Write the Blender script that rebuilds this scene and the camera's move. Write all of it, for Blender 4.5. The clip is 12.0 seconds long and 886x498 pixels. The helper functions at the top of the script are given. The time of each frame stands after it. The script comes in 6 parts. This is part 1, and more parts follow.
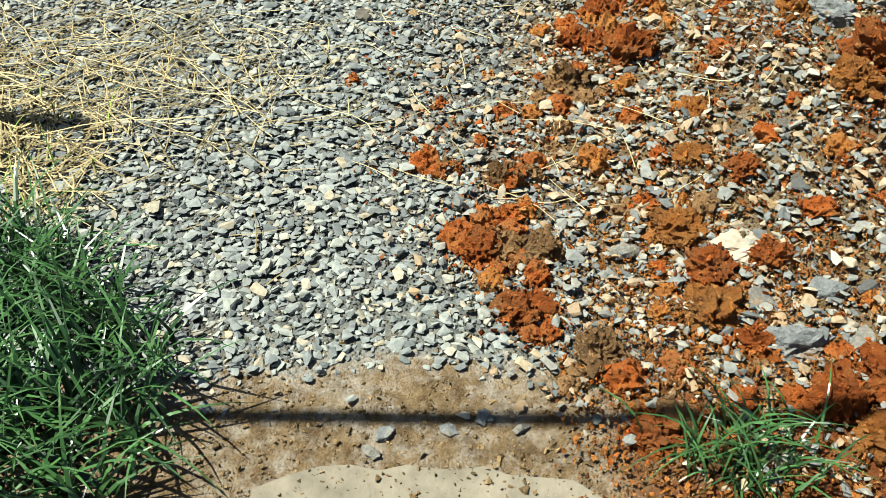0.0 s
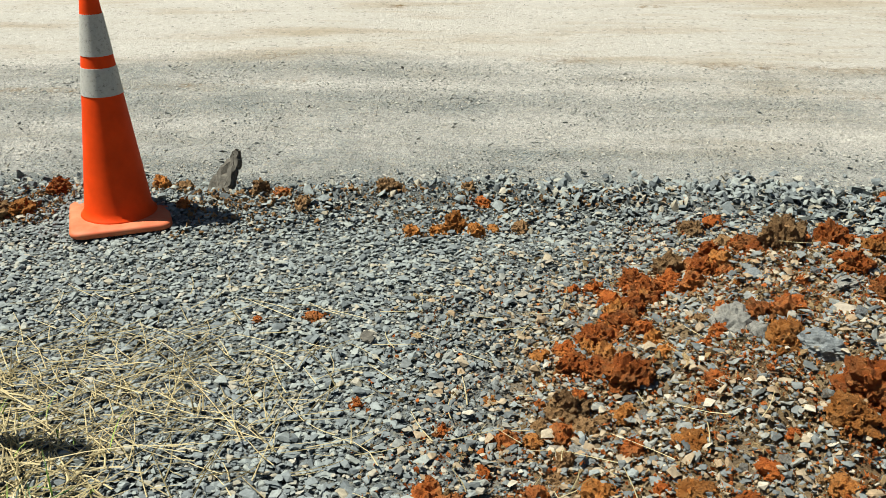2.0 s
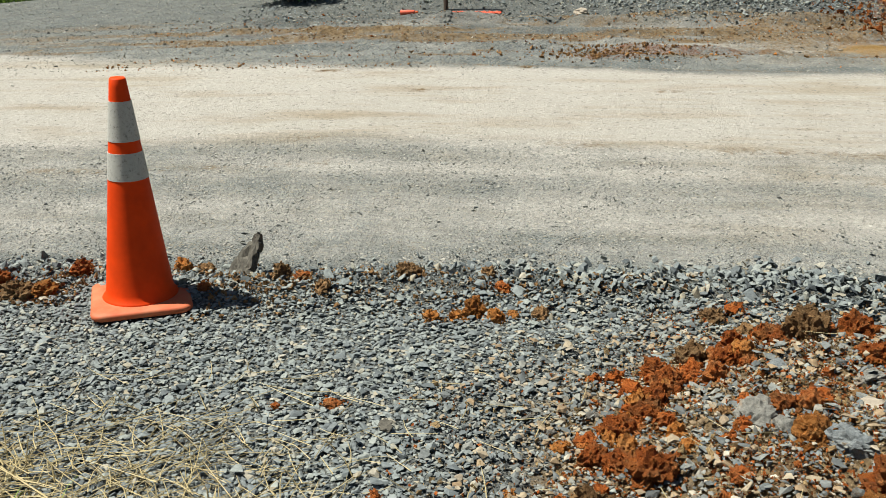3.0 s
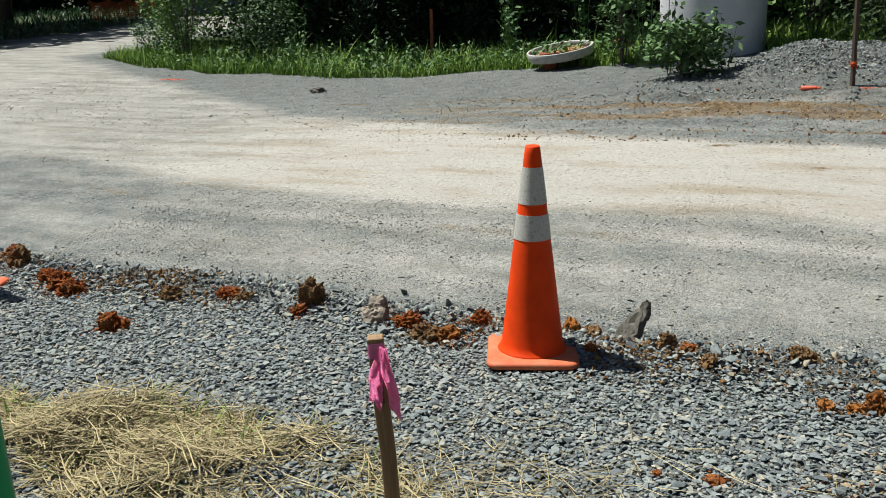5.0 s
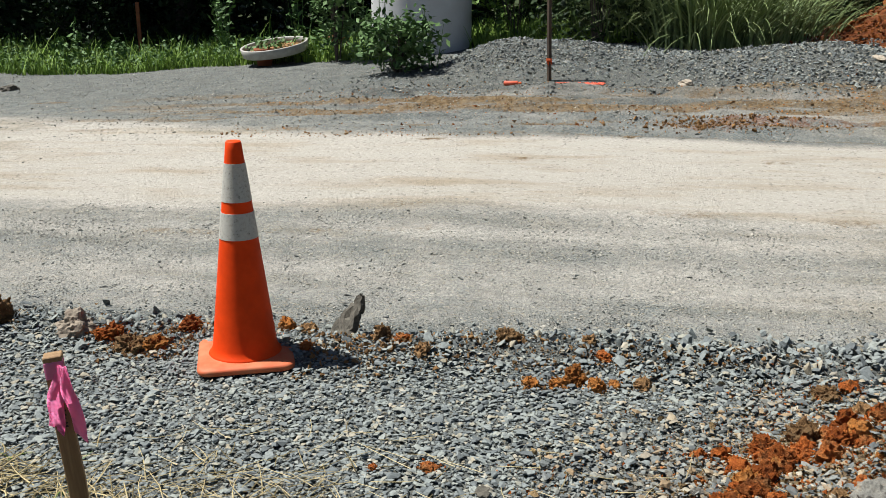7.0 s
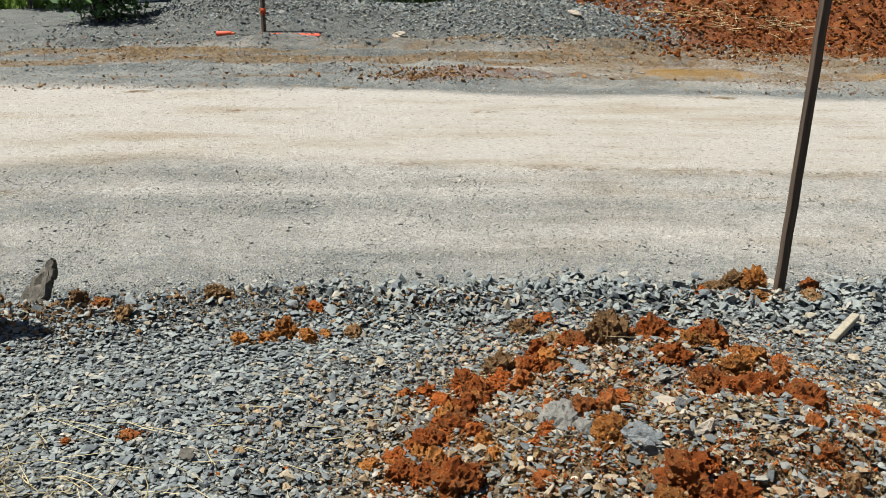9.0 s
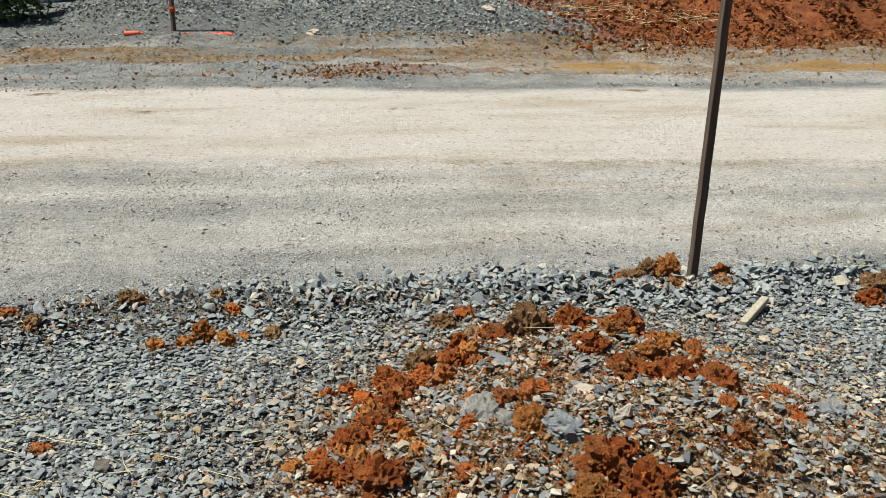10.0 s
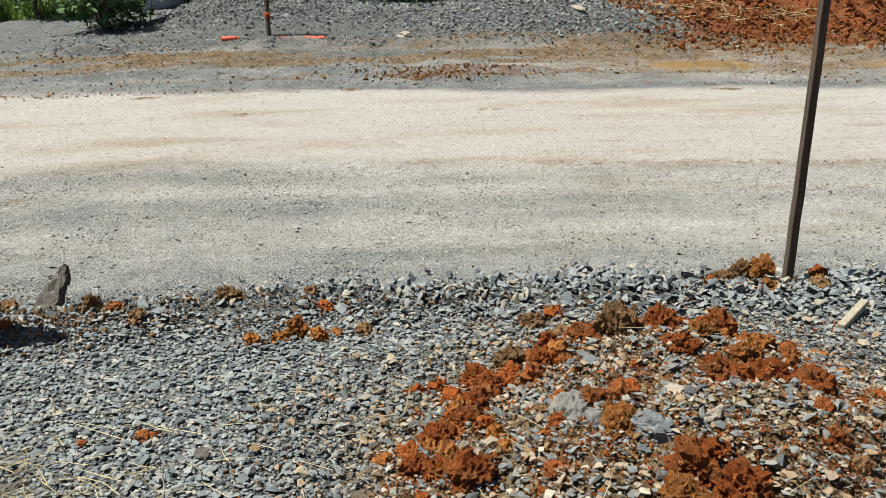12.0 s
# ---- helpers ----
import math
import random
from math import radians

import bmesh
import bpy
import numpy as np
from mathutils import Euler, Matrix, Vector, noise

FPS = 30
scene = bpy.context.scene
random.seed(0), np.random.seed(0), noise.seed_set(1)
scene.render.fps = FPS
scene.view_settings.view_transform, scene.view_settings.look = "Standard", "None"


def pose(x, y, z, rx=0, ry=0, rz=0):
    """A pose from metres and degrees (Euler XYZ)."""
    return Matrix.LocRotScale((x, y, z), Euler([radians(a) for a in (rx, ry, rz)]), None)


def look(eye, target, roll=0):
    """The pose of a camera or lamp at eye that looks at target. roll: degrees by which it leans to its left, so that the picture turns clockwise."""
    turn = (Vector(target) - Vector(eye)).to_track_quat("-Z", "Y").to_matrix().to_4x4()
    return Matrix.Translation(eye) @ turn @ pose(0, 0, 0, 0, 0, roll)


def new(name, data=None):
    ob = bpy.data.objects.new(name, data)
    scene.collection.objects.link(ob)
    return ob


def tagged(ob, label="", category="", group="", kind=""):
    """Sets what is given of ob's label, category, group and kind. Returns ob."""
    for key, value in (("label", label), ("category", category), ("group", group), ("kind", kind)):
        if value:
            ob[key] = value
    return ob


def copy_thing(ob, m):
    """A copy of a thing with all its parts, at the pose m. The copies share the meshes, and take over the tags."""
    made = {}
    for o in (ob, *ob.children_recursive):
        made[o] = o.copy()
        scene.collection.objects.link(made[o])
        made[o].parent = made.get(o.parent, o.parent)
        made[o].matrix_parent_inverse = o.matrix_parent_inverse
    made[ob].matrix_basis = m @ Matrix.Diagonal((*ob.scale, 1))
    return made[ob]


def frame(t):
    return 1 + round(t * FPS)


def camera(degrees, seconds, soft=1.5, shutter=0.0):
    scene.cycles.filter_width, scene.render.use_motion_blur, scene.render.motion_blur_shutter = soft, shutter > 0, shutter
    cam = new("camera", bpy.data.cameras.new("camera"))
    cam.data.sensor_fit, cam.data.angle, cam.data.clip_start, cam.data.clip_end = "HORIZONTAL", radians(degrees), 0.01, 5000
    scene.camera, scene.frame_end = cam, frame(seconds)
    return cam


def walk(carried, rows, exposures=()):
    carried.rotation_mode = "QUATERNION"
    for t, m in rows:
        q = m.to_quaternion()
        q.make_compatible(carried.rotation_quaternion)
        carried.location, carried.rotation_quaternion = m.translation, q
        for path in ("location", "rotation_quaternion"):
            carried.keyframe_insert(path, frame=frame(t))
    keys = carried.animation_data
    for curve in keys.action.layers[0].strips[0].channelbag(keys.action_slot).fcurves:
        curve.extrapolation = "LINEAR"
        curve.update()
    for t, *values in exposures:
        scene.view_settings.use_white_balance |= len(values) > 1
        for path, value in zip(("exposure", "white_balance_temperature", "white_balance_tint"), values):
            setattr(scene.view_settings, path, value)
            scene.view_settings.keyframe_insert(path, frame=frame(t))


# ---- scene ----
cam = camera(50.6, 12.0, soft=0.6)
PATH = [
    (0, (0.384, -0.857, 1.347), (0.35, 0.645, 0.027), -0.2),
    (0.5, (0.378, -0.863, 1.382), (0.381, 0.739, 0.184), 1.0),
    (1, (0.366, -0.844, 1.399), (0.395, 0.837, 0.315), 1.9),
    (1.5, (0.363, -0.826, 1.416), (0.399, 0.95, 0.498), 2.3),
    (2, (0.37, -0.816, 1.469), (0.334, 1.006, 0.644), 0.4),
    (2.5, (0.387, -0.795, 1.495), (0.33, 1.058, 0.745), 0.2),
    (2.7, (0.38, -0.796, 1.501), (0.32, 1.071, 0.786), 0.3),
    (4.3, (0.305, -0.813, 1.496), (-0.104, 1.052, 0.901), 0.2),
    (4.5, (0.295, -0.837, 1.504), (-0.202, 1.012, 0.926), 0.3),
    (5, (0.285, -0.908, 1.513), (-0.546, 0.834, 0.989), -1.4),
    (5.5, (0.264, -0.901, 1.507), (-0.661, 0.803, 1.015), -2.2),
    (6, (0.281, -0.877, 1.501), (-0.528, 0.885, 1.011), -1.8),
    (6.5, (0.315, -0.856, 1.498), (-0.293, 0.979, 0.983), -1.7),
    (7, (0.348, -0.804, 1.484), (0.059, 1.101, 0.949), -0.0),
    (7.5, (0.389, -0.787, 1.48), (0.402, 1.137, 0.935), 1.2),
    (7.7, (0.4, -0.779, 1.472), (0.503, 1.142, 0.924), 1.4),
    (9.3, (0.471, -0.77, 1.457), (0.781, 1.103, 0.829), 2.0),
    (9.5, (0.475, -0.775, 1.459), (0.829, 1.09, 0.829), 1.9),
    (10, (0.481, -0.768, 1.451), (0.913, 1.085, 0.834), 1.8),
    (10.5, (0.478, -0.789, 1.455), (0.87, 1.078, 0.857), 1.1),
    (11, (0.468, -0.8, 1.455), (0.828, 1.075, 0.859), 1.1),
    (11.5, (0.471, -0.803, 1.453), (0.777, 1.081, 0.854), 0.9),
    (12, (0.47, -0.798, 1.452), (0.718, 1.088, 0.834), 0.4),
]
walk(cam, [(t, look(eye, target, roll)) for t, eye, target, roll in PATH],
     [(0, 1.36, 6500, 2), (1.0, 1.36, 6400, 2), (1.8, 1.03, 6300, 4), (2.7, 0.83, 6300, 6), (4.3, 0.80, 6100, 7), (5.5, 0.76, 6000, 7), (6.5, 0.82, 6100, 10), (9.5, 0.83, 6150, 10), (12, 0.83, 6150, 10)])

# ---- light ----
SUN_TO = Vector((-0.52, 0.02, 1.0)).normalized()
world = bpy.data.worlds.new("world")
scene.world = world
world.use_nodes = True
sky = world.node_tree.nodes.new("ShaderNodeTexSky")
sky.sky_type, sky.sun_disc = "NISHITA", False
sky.sun_elevation = math.asin(SUN_TO.z)
sky.sun_rotation = math.atan2(SUN_TO.x, SUN_TO.y)
back = world.node_tree.nodes["Background"]
back.inputs["Strength"].default_value = 0.036
world.node_tree.links.new(sky.outputs["Color"], back.inputs["Color"])
sun = new("sun", bpy.data.lights.new("sun", "SUN"))
sun.data.energy, sun.data.angle, sun.data.color = 5.0, radians(0.53), (1.0, 0.96, 0.89)
sun.rotation_euler = SUN_TO.to_track_quat("Z", "Y").to_euler()

# ---- materials ----


class Mat:
    """A small builder of node materials."""

    def __init__(self, name, rough=0.85, metal=0.0):
        self.m = bpy.data.materials.new(name)
        self.m.use_nodes = True
        self.t = self.m.node_tree
        self.b = self.t.nodes["Principled BSDF"]
        self.b.inputs["Roughness"].default_value = rough
        self.b.inputs["Metallic"].default_value = metal

    def put(self, sock, v):
        if isinstance(v, bpy.types.NodeSocket):
            self.t.links.new(v, sock)
        elif isinstance(v, tuple) and len(v) == 3 and sock.type == "RGBA":
            sock.default_value = (*v, 1)
        else:
            sock.default_value = v

    def node(self, kind, **ins):
        n = self.t.nodes.new(kind)
        for k, v in ins.items():
            self.put(n.inputs[k.replace("_", " ")], v)
        return n

    def coord(self):
        return self.t.nodes.new("ShaderNodeTexCoord").outputs["Object"]

    def place(self):
        return self.t.nodes.new("ShaderNodeNewGeometry").outputs["Position"]

    def noise(self, scale, detail=4.0, rough=0.55, vec=None):
        n = self.node("ShaderNodeTexNoise", Scale=scale, Detail=detail, Roughness=rough)
        self.put(n.inputs["Vector"], vec or self.coord())
        return n.outputs["Fac"]

    def cells(self, scale, vec=None):
        n = self.node("ShaderNodeTexVoronoi", Scale=scale)
        self.put(n.inputs["Vector"], vec or self.coord())
        return n

    def ramp(self, fac, *stops):
        n = self.t.nodes.new("ShaderNodeValToRGB")
        e = n.color_ramp.elements
        while len(e) < len(stops):
            e.new(0.5)
        for el, (p, c) in zip(e, stops):
            el.position = p
            el.color = (*c, 1) if isinstance(c, tuple) else (c, c, c, 1)
        self.put(n.inputs["Fac"], fac)
        return n.outputs["Color"]

    def mix(self, fac, a, b, mode="MIX"):
        n = self.t.nodes.new("ShaderNodeMix")
        n.data_type, n.blend_type = "RGBA", mode
        self.put(n.inputs[0], fac)
        self.put(n.inputs[6], a)
        self.put(n.inputs[7], b)
        return n.outputs[2]

    def math(self, op, a, b=0.0):
        n = self.t.nodes.new("ShaderNodeMath")
        n.operation = op
        self.put(n.inputs[0], a)
        self.put(n.inputs[1], b)
        return n.outputs[0]

    def bump(self, height, dist=0.01, strength=0.6, under=None):
        n = self.node("ShaderNodeBump", Height=height, Distance=dist, Strength=strength)
        if under:
            self.put(n.inputs["Normal"], under)
        self.put(self.b.inputs["Normal"], n.outputs["Normal"])
        return n.outputs["Normal"]

    def color(self, c, depth=0.72):
        """Base colour; depth sets how dark the whole surface is."""
        self.put(self.b.inputs["Base Color"], self.mix(1.0, c, (depth, depth, depth), "MULTIPLY"))
        return self

    def island(self):
        return self.t.nodes.new("ShaderNodeNewGeometry").outputs["Random Per Island"]

    def attr(self, name):
        n = self.t.nodes.new("ShaderNodeAttribute")
        n.attribute_name = name
        s = self.t.nodes.new("ShaderNodeSeparateColor")
        self.put(s.inputs[0], n.outputs["Color"])
        return s.outputs


STONE_RAMP = ((0.0, (0.135, 0.150, 0.148)), (0.3, (0.215, 0.236, 0.226)), (0.6, (0.290, 0.313, 0.288)), (0.86, (0.335, 0.352, 0.305)),
              (0.93, (0.37, 0.32, 0.22)), (1.0, (0.46, 0.43, 0.345)))
DIRT_RAMP = ((0.25, (0.22, 0.050, 0.010)), (0.5, (0.46, 0.120, 0.023)), (0.78, (0.64, 0.235, 0.055)))


def stone_mat(name, ramp, rough=0.8):
    m = Mat(name, rough)
    tone = m.ramp(m.island(), *ramp)
    grain = m.ramp(m.noise(90, 3), (0.3, 0.72), (0.7, 1.15))
    m.color(m.mix(1.0, tone, grain, "MULTIPLY"))
    m.bump(m.noise(160, 3), 0.002, 0.5)
    m.b.inputs["Specular IOR Level"].default_value = 0.3
    return m.m


def dirt_mat(name, ramp=DIRT_RAMP, scale=22.0):
    m = Mat(name, 0.95)
    tone = m.ramp(m.noise(scale, 6, 0.65), *ramp)
    shade = m.ramp(m.island(), (0.0, 0.50), (0.5, 1.05), (1.0, 1.60))
    tone = m.mix(m.ramp(m.noise(11, 5, 0.7, m.place()), (0.46, 0.0), (0.66, 0.6)), tone, (0.34, 0.19, 0.075))
    m.color(m.mix(1.0, tone, shade, "MULTIPLY"))
    m.bump(m.math("ADD", m.noise(170, 6, 0.8), m.noise(55, 5, 0.7)), 0.014, 1.0)
    m.b.inputs["Specular IOR Level"].default_value = 0.12
    return m.m


def plain_mat(name, color, rough=0.6, metal=0.0, vary=0.25, scale=14.0, bump=0.002):
    m = Mat(name, rough, metal)
    tone = m.ramp(m.noise(scale, 5, 0.6), (0.3, 1.0 - vary), (0.7, 1.0 + vary * 0.4))
    m.color(m.mix(1.0, color, tone, "MULTIPLY"))
    m.bump(m.noise(scale * 8, 4), bump, 0.5)
    m.b.inputs["Specular IOR Level"].default_value = 0.3
    return m.m


def film_mat(name, color):
    """Thin plastic tape that lets much of the light through."""
    m = Mat(name, 0.45)
    m.put(m.b.inputs["Base Color"], m.mix(1.0, color, m.ramp(m.noise(20, 5, 0.6), (0.3, 0.88), (0.7, 1.04)), "MULTIPLY"))
    glow = m.node("ShaderNodeBsdfTranslucent", Color=color)
    both = m.node("ShaderNodeMixShader", Fac=0.62)
    m.t.links.new(m.b.outputs[0], both.inputs[1])
    m.t.links.new(glow.outputs[0], both.inputs[2])
    m.t.links.new(both.outputs[0], m.t.nodes["Material Output"].inputs["Surface"])
    return m.m


def leaf_mat(name, dark, light, gloss=0.6):
    m = Mat(name, gloss)
    m.color(m.ramp(m.island(), (0.0, dark), (0.55, light), (1.0, tuple(c * 1.35 for c in light))))
    m.b.inputs["Specular IOR Level"].default_value = 0.15
    return m.m


def wood_mat(name, dark, light):
    m = Mat(name, 0.8)
    mp = m.node("ShaderNodeMapping", Vector=m.coord(), Scale=(60.0, 60.0, 3.0))
    grain = m.noise(1.0, 6, 0.6, mp.outputs[0])
    m.color(m.ramp(grain, (0.3, dark), (0.7, light)))
    m.bump(grain, 0.003, 0.6)
    return m.m


def ground_mat():
    m = Mat("ground", 0.92)
    p = m.coord()
    a, b = m.attr("zone"), m.attr("zone_b")
    # crushed stone, toned down for the shade its flat cells cannot cast
    fine, mid = m.cells(95.0, p), m.cells(42.0, p)
    stone = m.ramp(m.attr_of(fine), *[(q, tuple(v * 0.82 for v in c)) for q, c in STONE_RAMP])
    stone = m.mix(m.ramp(m.noise(2.2, 4, 0.6, p), (0.35, 0.0), (0.7, 0.45)), stone, (0.27, 0.265, 0.23))
    stone = m.mix(1.0, stone, m.ramp(m.noise(5.0, 6, 0.7, p), (0.32, 0.66), (0.66, 1.12)), "MULTIPLY")
    # darker bed: painted gap shade under the shoulder's stones, and a darker far verge
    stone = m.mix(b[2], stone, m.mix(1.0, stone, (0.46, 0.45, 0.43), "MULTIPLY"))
    # packed pale dust, with streaks along the way of the wheels
    mp = m.node("ShaderNodeMapping", Vector=p, Scale=(0.45, 2.2, 1.0))
    streak = m.noise(1.6, 6, 0.62, mp.outputs[0])
    dust = m.ramp(streak, (0.24, (0.42, 0.345, 0.235)), (0.38, (0.51, 0.448, 0.345)), (0.50, (0.575, 0.530, 0.445)), (0.74, (0.61, 0.572, 0.49)))
    speck = m.mix(1.0, m.ramp(m.attr_of(m.cells(52.0, p)), (0.0, 0.66), (0.10, 0.95), (0.85, 1.0), (1.0, 1.12)), m.ramp(m.noise(120.0, 3, 0.7, p), (0.3, 0.90), (0.7, 1.08)), "MULTIPLY")
    dust = m.mix(1.0, dust, speck, "MULTIPLY")
    grit = m.ramp(m.attr_of(m.cells(75.0, p)), (0.0, 0.42), (0.3, 0.78), (0.75, 1.02), (1.0, 1.40))
    grit = m.mix(0.5, grit, m.ramp(m.attr_of(m.cells(150.0, p)), (0.0, 0.5), (0.5, 0.95), (1.0, 1.4)))
    stony = m.ramp(a[0], (0.45, 1.0), (0.95, 0.12))
    dust = m.mix(stony, dust, m.mix(1.0, dust, grit, "MULTIPLY"))
    red = m.ramp(m.noise(9.0, 7, 0.68, p), (0.3, (0.085, 0.022, 0.006)), (0.5, (0.20, 0.056, 0.012)), (0.75, (0.36, 0.13, 0.03)))
    red = m.mix(m.ramp(m.noise(38.0, 3, 0.6, p), (0.58, 0.0), (0.66, 0.3)), red, stone)
    soil = m.ramp(m.noise(19.0, 7, 0.7, p), (0.32, (0.10, 0.06, 0.026)), (0.5, (0.215, 0.145, 0.07)), (0.68, (0.34, 0.245, 0.135)))
    green = m.ramp(m.noise(7.0, 6, 0.65, p), (0.3, (0.03, 0.04, 0.014)), (0.7, (0.075, 0.10, 0.028)))
    rag = m.math("MULTIPLY", m.math("ADD", m.noise(6.0, 6, 0.75, p), m.noise(31.0, 5, 0.7, p)), 0.5)

    def edge(w):
        s = m.math("ADD", w, m.math("MULTIPLY", m.math("SUBTRACT", rag, 0.5), 1.9))
        return m.ramp(s, (0.34, 0.0), (0.72, 1.0))

    dusty = m.ramp(m.math("ADD", a[0], m.math("MULTIPLY", m.math("SUBTRACT", m.math("MULTIPLY", m.math("ADD", streak, m.noise(3.0, 6, 0.7, p)), 0.5), 0.5), 1.1)), (0.25, 0.0), (0.80, 1.0))
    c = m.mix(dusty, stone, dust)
    c = m.mix(edge(a[1]), c, red)
    c = m.mix(edge(a[2]), c, soil)
    c = m.mix(edge(b[0]), c, green)
    wet = m.ramp(m.math("ADD", b[1], m.math("MULTIPLY", m.math("SUBTRACT", rag, 0.5), 0.9)), (0.42, 0.0), (0.75, 1.0))
    c = m.mix(wet, c, (0.33, 0.195, 0.055))
    m.color(c)
    m.put(m.b.inputs["Specular IOR Level"], m.ramp(wet, (0.0, 0.2), (1.0, 0.5)))
    m.put(m.b.inputs["Roughness"], m.ramp(wet, (0.0, 0.92), (1.0, 0.28)))
    smooth = m.math("MAXIMUM", dusty, m.math("MAXIMUM", edge(a[2]), edge(a[1])))
    rough = m.mix(smooth, m.ramp(fine.outputs["Distance"], (0.0, 1.0), (0.5, 0.0)), m.ramp(m.noise(70.0, 6, 0.75, p), (0.3, 0.2), (0.7, 0.8)))
    m.bump(m.math("ADD", rough, m.math("MULTIPLY", m.noise(16.0, 6, 0.72, p), 1.6)), 0.014, 0.9)
    return m.m


def attr_of(self, voronoi):
    s = self.t.nodes.new("ShaderNodeSeparateColor")
    self.put(s.inputs[0], voronoi.outputs["Color"])
    return s.outputs[0]


Mat.attr_of = attr_of

M_GROUND = ground_mat()
M_STONE = stone_mat("crushed_stone", STONE_RAMP)
M_DUSTY = stone_mat("dusty_stone", ((0.0, (0.18, 0.185, 0.17)), (0.5, (0.33, 0.325, 0.28)), (1.0, (0.50, 0.465, 0.38))))
M_PILE = stone_mat("pile_stone", ((0.0, (0.115, 0.125, 0.12)), (0.35, (0.22, 0.23, 0.21)), (0.62, (0.32, 0.31, 0.255)), (0.74, (0.35, 0.24, 0.13)), (0.92, (0.41, 0.335, 0.22)), (1.0, (0.56, 0.50, 0.38))))
M_DIRT = dirt_mat("red_dirt")
M_BANK = dirt_mat("dark_red_clay", ((0.25, (0.085, 0.020, 0.005)), (0.5, (0.205, 0.055, 0.010)), (0.78, (0.34, 0.115, 0.024))))
M_OCHRE = dirt_mat("ochre_dirt", ((0.25, (0.29, 0.098, 0.02)), (0.5, (0.52, 0.195, 0.042)), (0.78, (0.66, 0.32, 0.095))))
M_BROWN = dirt_mat("brown_dirt", ((0.25, (0.17, 0.085, 0.034)), (0.5, (0.34, 0.195, 0.085)), (0.75, (0.50, 0.34, 0.175))))
M_BROWN_CLAY = dirt_mat("brown_clay", ((0.25, (0.15, 0.070, 0.024)), (0.5, (0.29, 0.15, 0.055)), (0.75, (0.42, 0.25, 0.11))))
M_SOIL = dirt_mat("tan_soil", ((0.25, (0.27, 0.175, 0.07)), (0.5, (0.44, 0.31, 0.15)), (0.75, (0.56, 0.44, 0.27))))


def rock_mat(name, a, b, dirt):
    m = Mat(name, 0.9)
    tone = m.mix(m.ramp(m.noise(14, 7, 0.7), (0.35, 0.0), (0.65, 1.0)), a, b)
    tone = m.mix(m.ramp(m.noise(9, 6, 0.7), (0.52, 0.0), (0.64, 0.85)), tone, dirt)
    m.color(m.mix(1.0, tone, m.ramp(m.noise(110, 4, 0.7), (0.3, 0.7), (0.7, 1.2)), "MULTIPLY"))
    m.bump(m.noise(48, 7, 0.75), 0.012, 0.9)
    return m.m


M_ROCK = rock_mat("grey_rock", (0.18, 0.175, 0.15), (0.33, 0.31, 0.255), (0.32, 0.20, 0.10))
M_BLUE_ROCK = rock_mat("blue_rock", (0.17, 0.185, 0.182), (0.28, 0.295, 0.28), (0.26, 0.19, 0.12))
M_TAN_ROCK = plain_mat("tan_rock", (0.33, 0.27, 0.20), 0.9, vary=0.4, scale=22, bump=0.005)
M_PALE_ROCK = plain_mat("pale_rock", (0.47, 0.40, 0.30), 0.85, vary=0.3, scale=25, bump=0.004)
M_ASPHALT = plain_mat("asphalt", (0.15, 0.135, 0.105), 0.95, vary=0.5, scale=60, bump=0.006)
M_ORANGE = plain_mat("orange_plastic", (0.92, 0.068, 0.0015), 0.6, vary=0.2, scale=9, bump=0.0006)
M_ORANGE.node_tree.nodes["Principled BSDF"].inputs["Specular IOR Level"].default_value = 0.14
M_DARK_BASE = plain_mat("dark_rubber", (0.03, 0.022, 0.018), 0.8)
M_GREEN_PIPE = plain_mat("green_plastic", (0.02, 0.43, 0.14), 0.38, vary=0.12, scale=5, bump=0.0004)
M_PINK = film_mat("pink_ribbon", (1.0, 0.38, 0.64))
M_STAKE = wood_mat("weathered_wood", (0.20, 0.11, 0.045), (0.42, 0.26, 0.12))
M_POLE = wood_mat("dark_wood", (0.04, 0.027, 0.017), (0.13, 0.085, 0.05))
M_PALE_WOOD = wood_mat("pale_wood", (0.30, 0.26, 0.17), (0.48, 0.42, 0.30))
M_BARK = wood_mat("bark", (0.05, 0.038, 0.028), (0.14, 0.11, 0.085))
M_STRAW = leaf_mat("straw", (0.13, 0.10, 0.04), (0.47, 0.385, 0.20), 0.55)
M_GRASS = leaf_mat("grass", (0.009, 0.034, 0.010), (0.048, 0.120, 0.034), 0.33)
M_GRASS.node_tree.nodes["Principled BSDF"].inputs["Specular IOR Level"].default_value = 0.4
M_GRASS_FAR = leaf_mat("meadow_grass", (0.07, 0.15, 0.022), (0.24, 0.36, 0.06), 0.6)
M_LEAF = leaf_mat("leaf", (0.04, 0.09, 0.018), (0.15, 0.25, 0.05))
M_LEAF_PALE = leaf_mat("weed_leaf", (0.045, 0.095, 0.028), (0.125, 0.21, 0.07))
M_LEAF_SILVER = leaf_mat("silver_leaf", (0.055, 0.11, 0.045), (0.15, 0.24, 0.10))
M_LEAF_MID = leaf_mat("shrub_leaf", (0.018, 0.045, 0.014), (0.075, 0.13, 0.04))
# near black: the wood's deep shade is put into this leaf colour
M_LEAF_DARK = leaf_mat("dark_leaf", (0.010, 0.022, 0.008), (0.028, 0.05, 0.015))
M_PAMPAS = leaf_mat("long_grass", (0.10, 0.15, 0.05), (0.24, 0.30, 0.12), 0.5)
M_FLOWER = leaf_mat("flower", (0.65, 0.20, 0.01), (0.85, 0.45, 0.03))
M_TANK = plain_mat("white_tank", (0.74, 0.74, 0.74), 0.6, vary=0.12, scale=3, bump=0.001)
